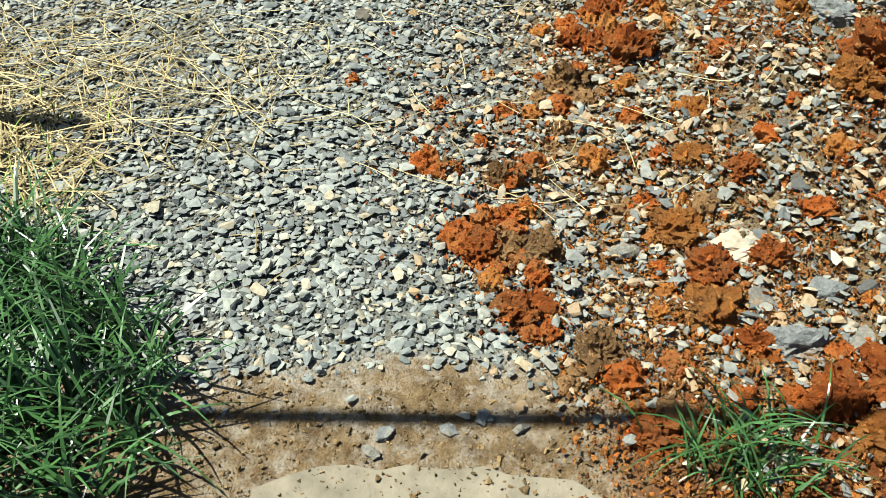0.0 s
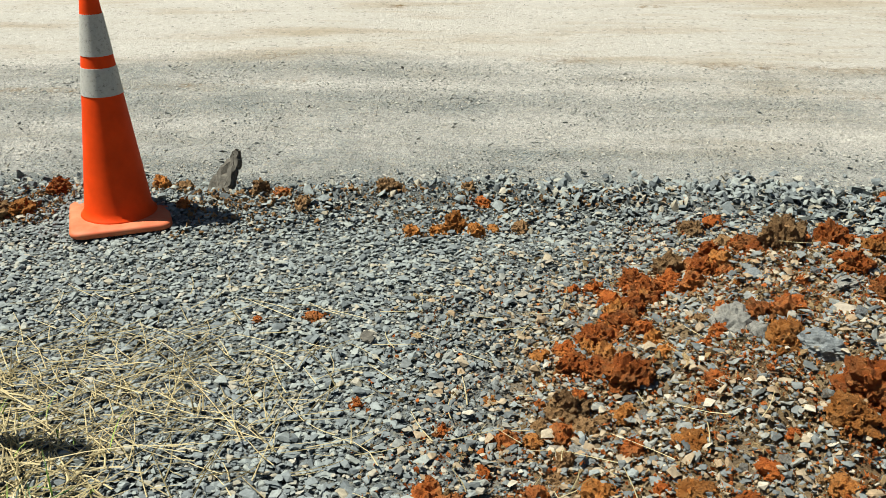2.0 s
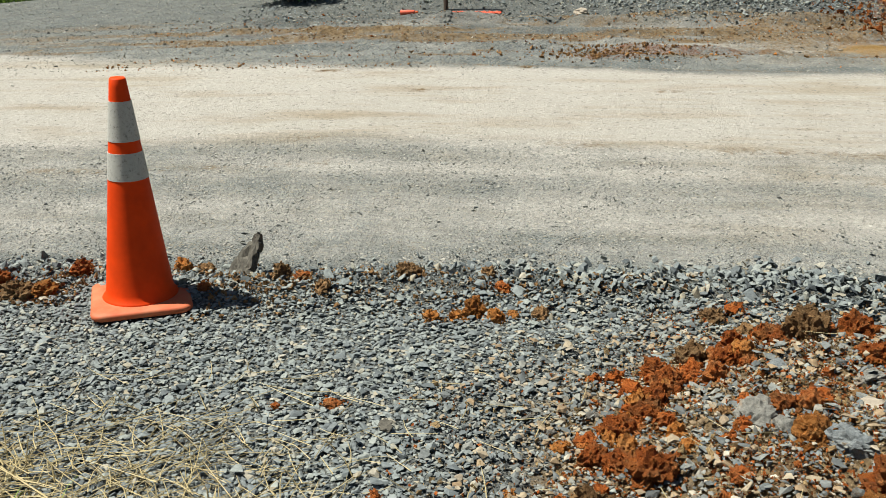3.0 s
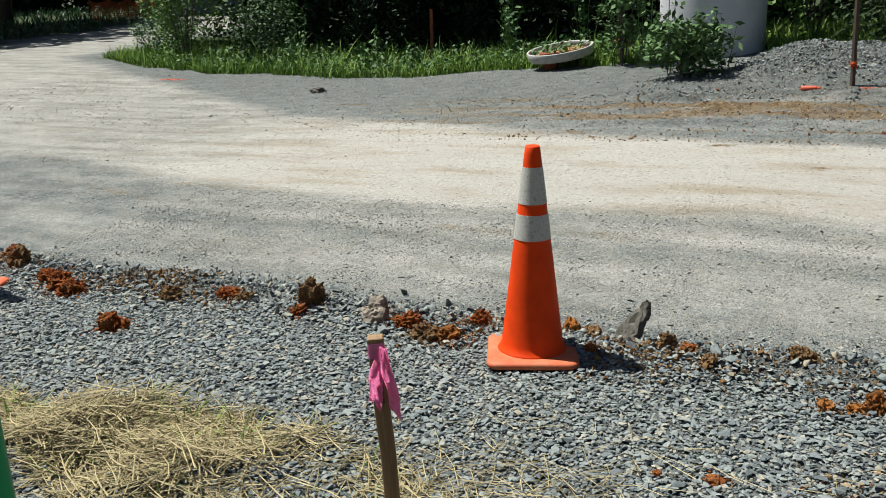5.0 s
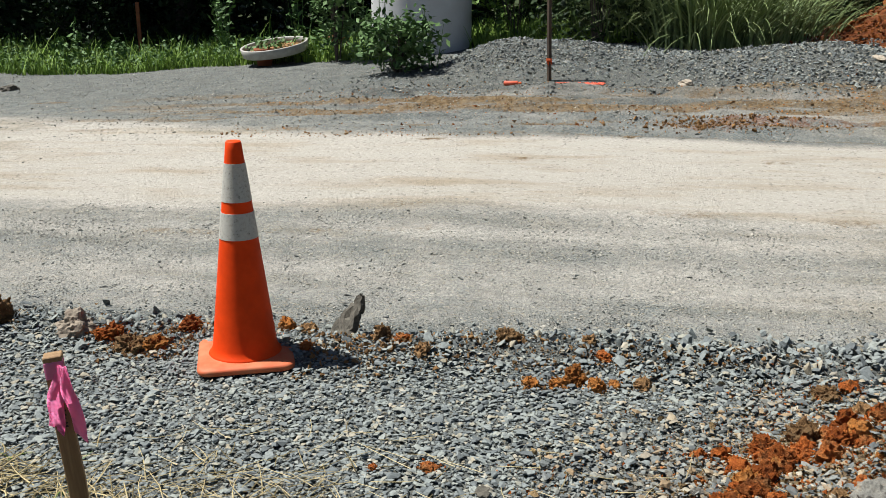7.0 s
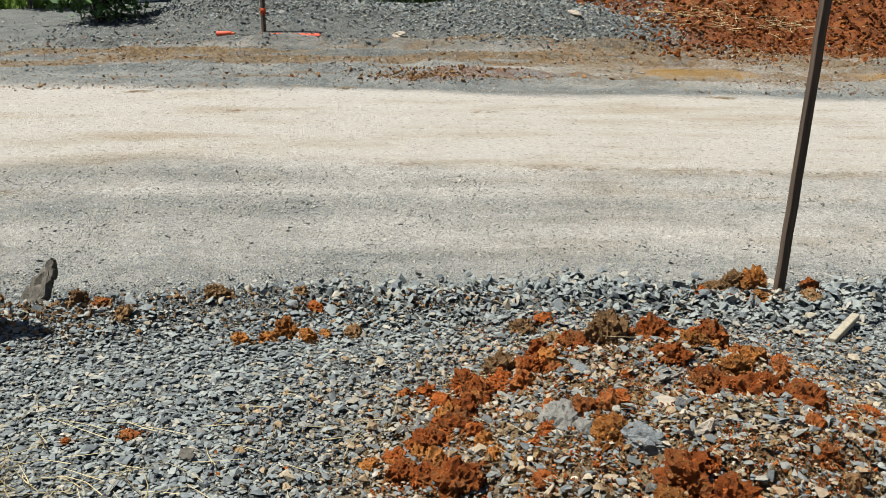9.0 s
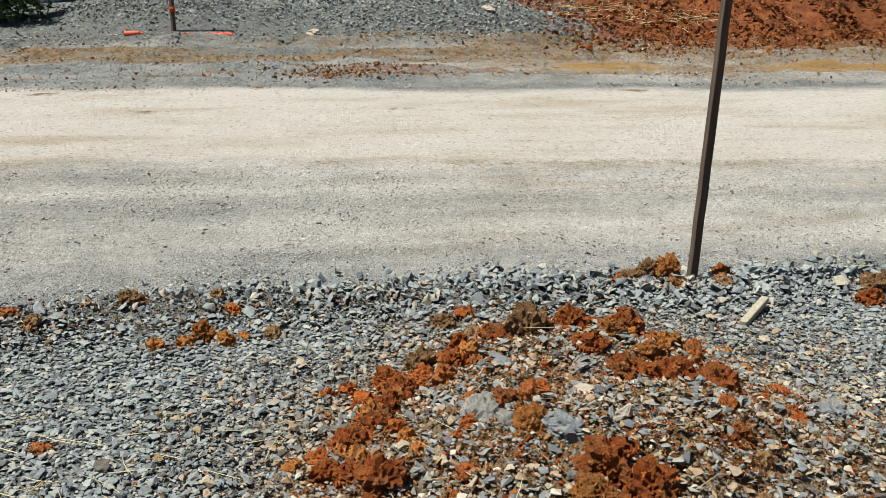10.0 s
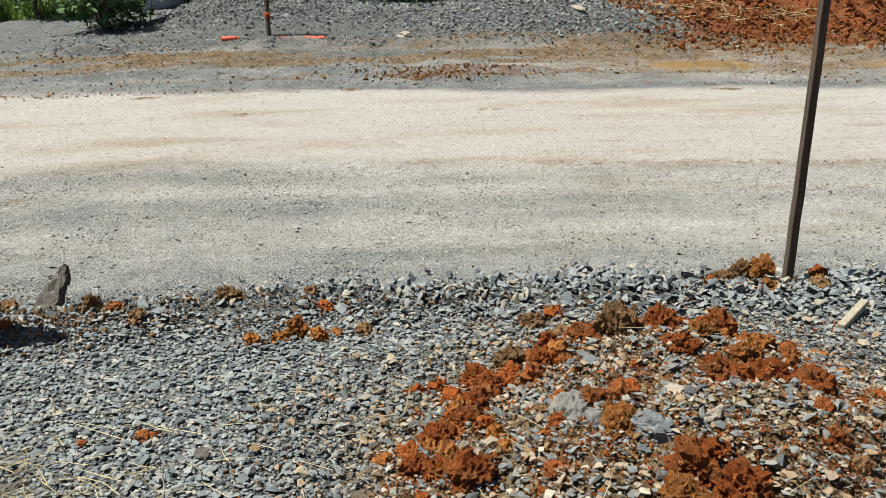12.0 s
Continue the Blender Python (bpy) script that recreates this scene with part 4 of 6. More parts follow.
def ribbon(parent, h, w, mat, toward, tails, label="bright pink survey ribbon"):
    """Survey tape wrapped round a stake's head, with crumpled ends hanging on the side that toward names."""
    part("ribbon_wrap", shift(slab(w + 0.005, w, 0.045, 0.003, 1), pose(0, 0, h - 0.05)), mat, parent, label)
    inv = parent.matrix_basis.to_3x3().inverted()
    front = Vector(toward).normalized()
    side = Vector((-front.y, front.x, 0))
    for k, (a0, a1, drop, wide) in enumerate(tails):
        bm = bmesh.new()
        rows = []
        for i in range(19):
            t = i / 18
            a = a0 + (a1 - a0) * t + 0.003 * math.sin(9 * t + 2 * k)
            hw = wide * (0.35 + 0.65 * min(1, 2.6 * t)) * (1 - 0.22 * t * t)
            row = []
            for j in range(5):
                u = j / 2 - 1
                out = w * 0.62 + 0.012 * k + 0.006 * math.sin(5.5 * t + 2.2 * u + k) + 0.004 * math.sin(17 * t - 3 * u) + 0.010 * math.sin(math.pi * t)
                off = side * (a + hw * u) + front * out
                row.append(bm.verts.new(inv @ off + Vector((0, 0, h - 0.012 - drop * t - 0.016 * u * t))))
            rows.append(row)
        for a, b in zip(rows, rows[1:]):
            for j in range(4):
                bm.faces.new((a[j], a[j + 1], b[j + 1], b[j]))
        bmesh.ops.solidify(bm, geom=bm.faces, thickness=0.0006)
        part("ribbon_end", bm, mat, parent, label, True)


def scrawl(parent, h, w, toward):
    """Faded handwriting on a stake's face, as plain bars one below the other."""
    v = parent.matrix_basis.to_3x3().inverted() @ Vector(toward)
    quarter = round(math.atan2(v.y, v.x) / (math.pi / 2)) * 90
    for i, (dz, tall, wide, off) in enumerate(((0.0, 0.005, 0.018, 0.0), (0.011, 0.004, 0.011, 0.003), (0.020, 0.006, 0.016, -0.001), (0.032, 0.004, 0.013, 0.002), (0.041, 0.005, 0.017, 0.0))):
        part("pen_mark", shift(slab(0.0012, wide, tall, 0.0, 1), pose(0, 0, 0, 0, 0, quarter) @ pose(w / 2 + 0.0012, off, h - dz, 0, 0, 0)), M_INK, parent, "dark pen mark")


stake = post("survey_stake", (-0.85, 1.14, -0.06), (-0.90, 1.14, 0.635), 0.044, 0.042, M_STAKE, "short wooden survey stake tied with pink ribbon", "stake", 28)
ribbon(stake, 0.690, 0.044, M_PINK, (0.51, -0.86, 0), ((0.010, -0.022, 0.165, 0.019), (0.018, 0.036, 0.190, 0.017)))
scrawl(stake, 0.555, 0.044, (0.51, -0.86, 0))
post("wooden_pole", (2.513, 2.92, -0.05), (2.529, 2.92, 1.75), 0.038, 0.036, M_POLE, "dark weathered wooden pole set in the road shoulder", "pole", 0)
far_stake = post("marker_stake", (-0.06, 9.69, 0.42), (-0.095, 9.72, 1.75), 0.05, 0.03, M_POLE, "dark wooden marker stake before the gravel heap", "stake", 10)
ribbon(far_stake, 0.34, 0.046, M_FENCE, (0.1, -1.0, 0), ((-0.01, -0.02, 0.06, 0.014), (0.01, 0.02, 0.05, 0.012)), "orange survey ribbon")
pipe = anchor("green_pole", -0.913, 0.0, 0.0, "glossy green plastic pole standing in the grass", "pole")
pipe.matrix_basis = pose(-0.913, 0.0, 0.0, 0, -2.9, 0)
part("tube", lathe([(0.0265, -0.05), (0.0265, 0.8), (0.0265, 1.58), (0.0245, 1.6), (0.010, 1.604)], 24), M_GREEN_PIPE, pipe, "", True)
plank = anchor("wood_offcut", 2.585, 2.495, 0.022, "pale sawn wood offcut lying on gravel", "wood", "", 40)
part("board", shift(slab(0.25, 0.032, 0.028, 0.003, 1), pose(0, 0, 0.0, 0, -9, 0)), M_PALE_WOOD, plank)
# overhead line, out of sight, whose thin shadow crosses the ground
for x in (-11.0, 11.0):
    up = anchor("line_post", x, 0.26, 0.0, "round timber post carrying a cable", "post", "line posts")
    part("shaft", lathe([(0.09, -0.2), (0.085, 1.2), (0.075, 2.45), (0.06, 2.48)], 14), M_POLE, up, "", True)
line = bmesh.new()
rod(line, (-11.0, 0.26, 2.38), (11.0, 0.26, 2.38), 0.017, 0.017, 10)
tagged(part("overhead_cable", line, M_CABLE), "thick black cable slung between two posts", "cable")

# ---- concrete pad and soil by the camera's feet ----


def concrete_pad():
    bm = bmesh.new()
    top = []
    for i in range(48):
        a = 2 * math.pi * i / 48
        r = 1.0 / max(abs(math.cos(a)) ** 5 + abs(math.sin(a)) ** 5, 1e-6) ** 0.2
        k = 1 + 0.06 * noise.noise(Vector((math.cos(a) * 5, math.sin(a) * 5, 2)))
        top.append((0.34 + 0.33 * r * math.cos(a) * k, -0.33 + 0.43 * r * math.sin(a) * k))
    up = [bm.verts.new((x, y, 0.007)) for x, y in top]
    dn = [bm.verts.new((0.34 + (x - 0.34) * 1.03, -0.33 + (y + 0.33) * 1.03, -0.03)) for x, y in top]
    bm.faces.new(up)
    for i in range(48):
        bm.faces.new((dn[i], dn[(i + 1) % 48], up[(i + 1) % 48], up[i]))
    return tagged(part("concrete_pad", bm, M_CONCRETE), "worn pale concrete pad half covered by soil", "concrete", kind="structure")


concrete_pad()

# ---- clods and rocks ----
seeds = iter(range(1, 500))


FALLEN = {"red": [], "ochre": [], "brown": []}


def clod(x, y, r, mat=None, squash=(1.0, 0.9, 0.75), label="rough clod of orange-red clay", group="clods of earth", name="dirt_clod", sink=0.40, cat="earth"):
    """A crumbling pitted lump; crumbs lie over it and round its foot."""
    s = next(seeds)
    r = r * 0.72 if squash[2] <= 0.55 and group == "clods in the heap" else r
    bm = lumps(min(r, 0.09) * 0.80, (squash[0], squash[1], squash[2] * 1.3), 1.5, s, 4 if r > 0.05 else 3, 1.25)
    z0 = gz(x, y) + r * squash[2] * (0.45 - sink) + 0.006
    turn = pose(x, y, z0, 0, 0, (s * 67) % 360)
    rng = np.random.default_rng(900 + s)
    core = [turn @ v.co for v in bm.verts]
    kind = "brown" if mat is M_BROWN else "ochre" if mat is M_OCHRE else "red"
    for i in range(int(80 + 3500 * r)):
        c = core[rng.integers(0, len(core))]
        k = min(max(r * rng.lognormal(-2.45, 0.5), 0.0020), r * 0.25, 0.0090)
        if i % 3 == 0:
            a, q = rng.uniform(0, 6.283), r * abs(rng.normal(0.75, 0.5))
            c = (x + q * math.cos(a), y + q * math.sin(a))
            c = (*c, gz(*c) + 0.010 + 0.5 * k)
        FALLEN[kind].append((*c, k))
    ob = part(name, bm, mat or M_DIRT)
    ob.matrix_basis = turn
    return tagged(ob, label, cat, group)


def rock(x, y, r, mat, label, squash=(1.0, 0.8, 0.55), turn=None, tip=(0, 0), group="loose rocks"):
    s = next(seeds)
    if r > 0.055:
        ob = part("rock", lumps(r, squash, 1.1, s, 4 if y < 3 else 3, 1.2), mat)
        ob.matrix_basis = pose(x, y, gz(x, y) + r * squash[2] * 0.05, tip[0], tip[1], (s * 83) % 360 if turn is None else turn)
        return tagged(ob, label, "rock", group)
    v, f = facets(700 + s, 16, squash)
    bm = bmesh.new()
    vs = [bm.verts.new(Vector(p) * r) for p in v]
    for a in f:
        bm.faces.new([vs[i] for i in a])
    bmesh.ops.bevel(bm, geom=list(bm.edges), offset=r * 0.03, segments=1, affect="EDGES")
    bmesh.ops.triangulate(bm, faces=bm.faces)
    bmesh.ops.subdivide_edges(bm, edges=bm.edges, cuts=2, use_grid_fill=True)
    for p in bm.verts:
        q = p.co / r
        p.co += q * r * (0.20 * noise.noise(q * 2.2 + Vector((s, 0, 0))) + 0.12 * noise.noise(q * 5 + Vector((0, s, 0))))
    ob = part("rock", bm, mat)
    ob.matrix_basis = pose(x, y, gz(x, y) + r * squash[2] * 0.45, tip[0], tip[1], (s * 83) % 360 if turn is None else turn)
    return tagged(ob, label, "rock", group)


# the edge of the heap
for x, y, r, m, q in (
    (0.300, 0.985, 0.045, M_DIRT, 0.9), (0.335, 0.945, 0.030, M_DIRT, 0.8), (0.375, 0.96, 0.022, M_DIRT, 0.7), (0.435, 1.06, 0.028, M_DIRT, 0.9),
    (0.488, 0.905, 0.052, M_BROWN, 0.9), (0.555, 0.975, 0.045, M_DIRT, 0.6), (0.62, 1.03, 0.05, M_BROWN, 0.5), (0.385, 0.70, 0.050, M_DIRT, 0.8), (0.435, 0.655, 0.062, M_DIRT, 0.75),
    (0.495, 0.70, 0.05, M_DIRT, 0.7), (0.50, 0.78, 0.06, M_DIRT, 0.5), (0.455, 0.60, 0.045, M_DIRT, 0.6), (0.56, 0.66, 0.055, M_BROWN, 0.7), (0.515, 0.475, 0.066, M_DIRT, 0.6),
    (0.56, 0.42, 0.05, M_DIRT, 0.5), (0.665, 1.305, 0.066, M_BROWN, 0.8), (0.64, 1.20, 0.045, M_DIRT, 0.7), (0.70, 1.22, 0.04, M_BROWN, 0.6), (0.455, 1.39, 0.036, M_OCHRE, 0.35),
    (0.84, 1.40, 0.085, M_DIRT, 0.7), (0.77, 1.46, 0.06, M_DIRT, 0.6), (0.70, 1.51, 0.055, M_DIRT, 0.7), (0.62, 1.60, 0.045, M_OCHRE, 0.6), (0.69, 1.62, 0.05, M_DIRT, 0.6),
    (0.78, 1.66, 0.075, M_DIRT, 0.7), (0.88, 1.74, 0.075, M_DIRT, 0.7), (0.93, 1.85, 0.065, M_DIRT, 0.8), (0.87, 1.95, 0.05, M_DIRT, 0.7), (1.0, 1.96, 0.07, M_DIRT, 0.8), (0.97, 2.08, 0.06, M_DIRT, 0.7),
    (1.09, 2.12, 0.075, M_BROWN, 0.8), (1.19, 2.06, 0.06, M_DIRT, 0.7), (1.24, 2.17, 0.065, M_DIRT, 0.8), (1.36, 2.14, 0.07, M_DIRT, 0.7), (1.47, 2.12, 0.095, M_BROWN, 1.1), (1.62, 2.10, 0.075, M_DIRT, 1.0),
    (1.50, 2.24, 0.06, M_BROWN, 0.8), (1.84, 2.10, 0.085, M_DIRT, 0.9), (1.73, 2.02, 0.07, M_OCHRE, 0.6), (1.96, 2.02, 0.06, M_OCHRE, 0.6), (2.06, 2.06, 0.05, M_DIRT, 0.7),
    (1.75, 1.60, 0.115, M_DIRT, 0.8), (1.86, 1.52, 0.10, M_DIRT, 0.8), (1.66, 1.70, 0.085, M_DIRT, 0.6), (1.93, 1.63, 0.07, M_DIRT, 0.7), (1.80, 1.83, 0.075, M_OCHRE, 0.6), (1.60, 1.88, 0.07, M_DIRT, 0.6),
    (1.36, 1.12, 0.105, M_DIRT, 0.8), (1.43, 1.03, 0.085, M_DIRT, 0.7), (1.29, 1.04, 0.07, M_OCHRE, 0.7), (1.26, 1.38, 0.075, M_OCHRE, 0.7), (1.24, 1.60, 0.055, M_DIRT, 0.7), (1.35, 1.62, 0.05, M_DIRT, 0.6),
    (1.05, 1.30, 0.06, M_DIRT, 0.5), (0.95, 1.10, 0.07, M_OCHRE, 0.45), (0.93, 0.93, 0.075, M_OCHRE, 0.5), (1.02, 0.86, 0.07, M_DIRT, 0.5), (1.10, 0.96, 0.06, M_DIRT, 0.5), (0.86, 0.72, 0.07, M_OCHRE, 0.6),
    (0.80, 0.80, 0.06, M_DIRT, 0.5), (0.91, 0.60, 0.065, M_DIRT, 0.6), (1.03, 0.62, 0.055, M_DIRT, 0.6), (0.89, 0.48, 0.08, M_OCHRE, 0.6), (0.97, 0.40, 0.08, M_DIRT, 0.5), (0.80, 0.34, 0.06, M_DIRT, 0.5),
    (0.655, 0.36, 0.06, M_BROWN, 0.8), (0.70, 0.30, 0.05, M_DIRT, 0.7), (0.60, 0.30, 0.04, M_BROWN, 0.6), (0.73, 0.175, 0.055, M_DIRT, 0.6), (0.78, 0.22, 0.045, M_BROWN, 0.6), (1.08, 0.26, 0.07, M_DIRT, 0.7),
    (1.19, 0.30, 0.075, M_DIRT, 0.7), (1.13, 0.17, 0.06, M_OCHRE, 0.7), (1.25, 0.20, 0.08, M_DIRT, 0.8), (1.15, 0.72, 0.06, M_DIRT, 0.5), (1.22, 0.86, 0.06, M_OCHRE, 0.5), (2.15, 1.62, 0.06, M_DIRT, 0.5),
    (2.05, 1.38, 0.06, M_DIRT, 0.5), (2.2, 1.9, 0.05, M_OCHRE, 0.5), (2.28, 2.2, 0.055, M_OCHRE, 0.45), (1.75, 1.2, 0.07, M_DIRT, 0.5), (1.55, 0.92, 0.07, M_OCHRE, 0.5),
):
    clod(x, y, r, m, (1.0, 0.9, q), "rough clod of brown earth and stones" if m is M_BROWN else "crumbling clod of ochre clay" if m is M_OCHRE else "rough clod of orange-red clay", "clods in the heap")
# more clods crowd the heap's rim and lie about on top of it
roll_ = random.Random(5)
RIM = ((0.50, 0.55), (0.52, 0.85), (0.66, 1.25), (0.80, 1.62), (1.02, 1.98), (1.35, 2.18), (1.72, 2.12), (2.05, 1.98))
for i in range(176):
    if i < 84:
        k = roll_.uniform(0, len(RIM) - 1.001)
        (ax, ay), (bx, by) = RIM[int(k)], RIM[int(k) + 1]
        x, y = ax + (bx - ax) * (k % 1) + roll_.gauss(0, 0.06), ay + (by - ay) * (k % 1) + roll_.gauss(0, 0.06)
    else:
        x, y = roll_.uniform(0.72, 2.1), roll_.uniform(0.25, 2.0)
    r = roll_.choice((0.022, 0.028, 0.034, 0.042, 0.05)) * (1.0 if i < 84 else 0.78)
    m = roll_.choice((M_DIRT, M_DIRT, M_DIRT, M_OCHRE, M_BROWN))
    clod(x, y, r, m, (1.0, 0.9, roll_.uniform(0.6, 1.0)), "small clod of brown earth and stones" if m is M_BROWN else "small crumbling clod of ochre clay" if m is M_OCHRE else "small clod of orange-red clay", "clods in the heap")
# clods strewn over the shoulder
for x, y, r, m, q in (
    (0.345, 2.62, 0.052, M_OCHRE, 1.0), (0.43, 2.56, 0.042, M_OCHRE, 0.9), (0.28, 2.57, 0.04, M_OCHRE, 0.7), (0.18, 2.56, 0.048, M_OCHRE, 0.6), (0.50, 2.60, 0.026, M_OCHRE, 0.8), (0.61, 2.61, 0.045, M_BROWN, 0.7),
    (0.76, 2.05, 0.036, M_DIRT, 0.8), (0.83, 2.05, 0.04, M_DIRT, 0.9), (1.36, 2.42, 0.05, M_BROWN, 0.9), (1.28, 2.62, 0.06, M_BROWN, 0.6), (1.38, 2.68, 0.05, M_DIRT, 0.6), (0.09, 1.36, 0.025, M_DIRT, 0.6),
    (-0.10, 1.86, 0.035, M_DIRT, 0.45), (0.33, 1.24, 0.025, M_DIRT, 0.7), (-0.28, 1.84, 0.02, M_DIRT, 0.5),
    (-3.75, 2.64, 0.10, M_DIRT, 0.7), (-3.62, 2.60, 0.075, M_DIRT, 0.6), (-3.88, 2.70, 0.06, M_DIRT, 0.6), (-3.0, 2.25, 0.07, M_DIRT, 0.7), (-3.04, 2.72, 0.065, M_BROWN, 0.6), (-2.74, 2.82, 0.055, M_DIRT, 0.5), (-2.62, 2.80, 0.045, M_BROWN, 0.6),
    (-2.23, 2.84, 0.075, M_BROWN, 1.0), (-2.24, 2.72, 0.05, M_DIRT, 0.6), (-1.66, 2.76, 0.06, M_DIRT, 0.5), (-1.52, 2.68, 0.07, M_BROWN, 0.6), (-1.42, 2.70, 0.06, M_OCHRE, 0.55), (-1.33, 2.86, 0.05, M_DIRT, 0.6),
    (-4.26, 2.82, 0.085, M_BROWN, 0.8), (-4.45, 2.95, 0.06, M_DIRT, 0.7), (-0.93, 2.98, 0.05, M_OCHRE, 0.9), (-0.82, 2.97, 0.045, M_BROWN, 0.7), (-0.76, 2.72, 0.035, M_DIRT, 0.6), (-0.47, 2.86, 0.055, M_BROWN, 0.9),
    (-0.38, 2.84, 0.04, M_DIRT, 0.7), (-0.28, 2.76, 0.045, M_BROWN, 0.7), (0.06, 2.92, 0.06, M_BROWN, 0.7), (0.40, 2.92, 0.04, M_BROWN, 0.8), (0.46, 2.82, 0.04, M_DIRT, 0.6),
    (2.33, 2.99, 0.09, M_BROWN, 0.75), (2.41, 2.96, 0.085, M_OCHRE, 1.0), (2.22, 2.95, 0.07, M_BROWN, 0.5), (2.36, 2.79, 0.06, M_OCHRE, 0.45), (2.67, 2.93, 0.065, M_DIRT, 0.6), (2.60, 2.79, 0.05, M_BROWN, 0.6), (2.13, 2.87, 0.035, M_DIRT, 0.7), (2.23, 2.80, 0.03, M_DIRT, 0.6),
    (3.21, 2.60, 0.07, M_DIRT, 0.6), (3.33, 2.74, 0.11, M_BROWN, 0.6), (-3.3, 1.75, 0.05, M_BROWN, 0.7), (-3.45, 1.55, 0.05, M_BROWN, 0.7), (-3.1, 1.55, 0.05, M_BROWN, 0.7), (-2.95, 1.15, 0.06, M_BROWN, 0.6), (-2.75, 0.95, 0.06, M_BROWN, 0.6),
):
    clod(x, y, r * (1.2 if x < -1.2 and y > 2 else 1.0), m, (1.0, 0.9, q), "clod of brown earth and stones on the gravel" if m is M_BROWN else "crumbly clump of ochre clay on the gravel" if m is M_OCHRE else "clod of orange-red clay on the gravel", "clods on the shoulder")
for x, y, r, m, lab, sq in (
    (1.17, 1.58, 0.09, M_ROCK, "large rough grey rock in the heap", (1.0, 0.7, 0.6)), (1.32, 1.34, 0.06, M_BLUE_ROCK, "blue-grey angular rock in the heap", (1.0, 0.75, 0.6)),
    (1.57, 1.80, 0.085, M_ROCK, "flat grey rock tilted in the heap", (1.0, 0.5, 0.25)), (1.47, 1.55, 0.055, M_PALE_ROCK, "small pale stone in the heap", (1.0, 0.7, 0.5)), (1.48, 1.32, 0.04, M_PALE_ROCK, "small pale stone in the heap", (1.0, 0.7, 0.6)),
    (1.20, 1.46, 0.045, M_ROCK, "small grey stone in the heap", (1, 0.9, 0.7)), (0.985, 0.655, 0.062, M_PALE_ROCK, "flat cream-coloured stone on the heap", (1.15, 0.75, 0.35)), (0.995, 0.49, 0.05, M_ROCK, "rounded grey stone on the heap", (1, 0.8, 0.7)),
    (1.03, 0.39, 0.062, M_BLUE_ROCK, "dark grey angular rock on the heap", (1.1, 0.7, 0.6)), (1.16, 0.385, 0.05, M_ROCK, "grey angular stone on the heap", (1, 0.7, 0.6)), (1.13, 0.53, 0.045, M_BLUE_ROCK, "blue-grey stone on the heap", (1, 0.8, 0.6)),
    (2.32, 1.57, 0.06, M_ROCK, "rough grey rock on the gravel", (1, 0.9, 0.6)), (2.2, 1.45, 0.06, M_BLUE_ROCK, "blue-grey rock on the gravel", (1, 0.8, 0.6)), (1.33, 1.93, 0.05, M_BLUE_ROCK, "blue-grey stone in the heap", (1, 0.8, 0.5)),
    (0.68, 1.13, 0.035, M_ROCK, "brownish grey stone by the heap", (1, 0.6, 0.5)), (-1.83, 2.80, 0.08, M_TAN_ROCK, "tan block of stone in the stone ridge", (1, 0.9, 0.85)), (0.085, 1.72, 0.032, M_ASPHALT, "small dark stone on the gravel", (1, 0.8, 0.8)),
    (-7.3, 10.85, 0.11, M_ASPHALT, "dark lump lying on the road", (1, 0.9, 0.7)), (1.39, 9.43, 0.09, M_PALE_ROCK, "tan stone by the gravel heap", (1, 0.8, 0.5)), (-1.66, 1.47, 0.06, M_BLUE_ROCK, "dark flat stone in the straw", (1.2, 0.6, 0.4)),
    (3.4, 9.9, 0.10, M_PALE_ROCK, "pale flat stone on the gravel heap", (1.3, 0.5, 0.4)), (-3.7, 1.98, 0.08, M_BLUE_ROCK, "dark rock in the gravel", (1, 0.8, 0.7)), (0.545, 0.70, 0.04, M_BLUE_ROCK, "grey stone by the heap", (1, 0.7, 0.5)), (0.74, 0.66, 0.036, M_ROCK, "brown-grey stone in the heap", (1, 0.8, 0.6)),
    (0.43, 0.215, 0.022, M_BLUE_ROCK, "small grey stone on bare soil", (1, 0.7, 0.4)), (0.37, 0.185, 0.02, M_BLUE_ROCK, "small grey stone on bare soil", (1, 0.8, 0.4)), (0.255, 0.175, 0.022, M_BLUE_ROCK, "small grey stone on bare soil", (1, 0.8, 0.5)), (0.235, 0.135, 0.019, M_ROCK, "small grey stone on the pad", (1, 0.8, 0.5)),
    (0.50, 0.19, 0.019, M_ROCK, "small grey stone on bare soil", (1, 0.7, 0.6)), (0.695, 0.215, 0.024, M_BLUE_ROCK, "small grey stone on bare soil", (1, 0.8, 0.4)),
):
    rock(x, y, r, m, lab, sq)


def heap_stones_single():
    """Fist-small stones lying singly on the heap; they share a few meshes."""
    forms = {}
    for key, mat in (("blue-grey", M_BLUE_ROCK), ("grey", M_ROCK), ("tan", M_TAN_ROCK), ("cream", M_PALE_ROCK)):
        forms[key] = [mesh_np("stone", *facets(400 + 7 * len(forms) + i, 14, (1.0, 0.78, 0.52)), mat) for i in range(5)]
    pick = random.Random(17)
    made = 0
    while made < 130:
        x, y = pick.uniform(0.5, 2.9), pick.uniform(0.12, 2.3)
        if float(pile_w(x, y)) < 0.30:
            continue
        key = pick.choice(("blue-grey", "blue-grey", "grey", "grey", "tan", "cream"))
        r = pick.uniform(0.014, 0.030)
        ob = new("stone", pick.choice(forms[key]))
        ob.matrix_basis = pose(x, y, gz(x, y) + 0.45 * r, pick.uniform(-18, 18), pick.uniform(-18, 18), pick.uniform(0, 360)) @ Matrix.Diagonal((r, r, r, 1.0))
        tagged(ob, "small broken " + key + " stone lying on the heap", "stone", "stones in the heap")
        made += 1


heap_stones_single()


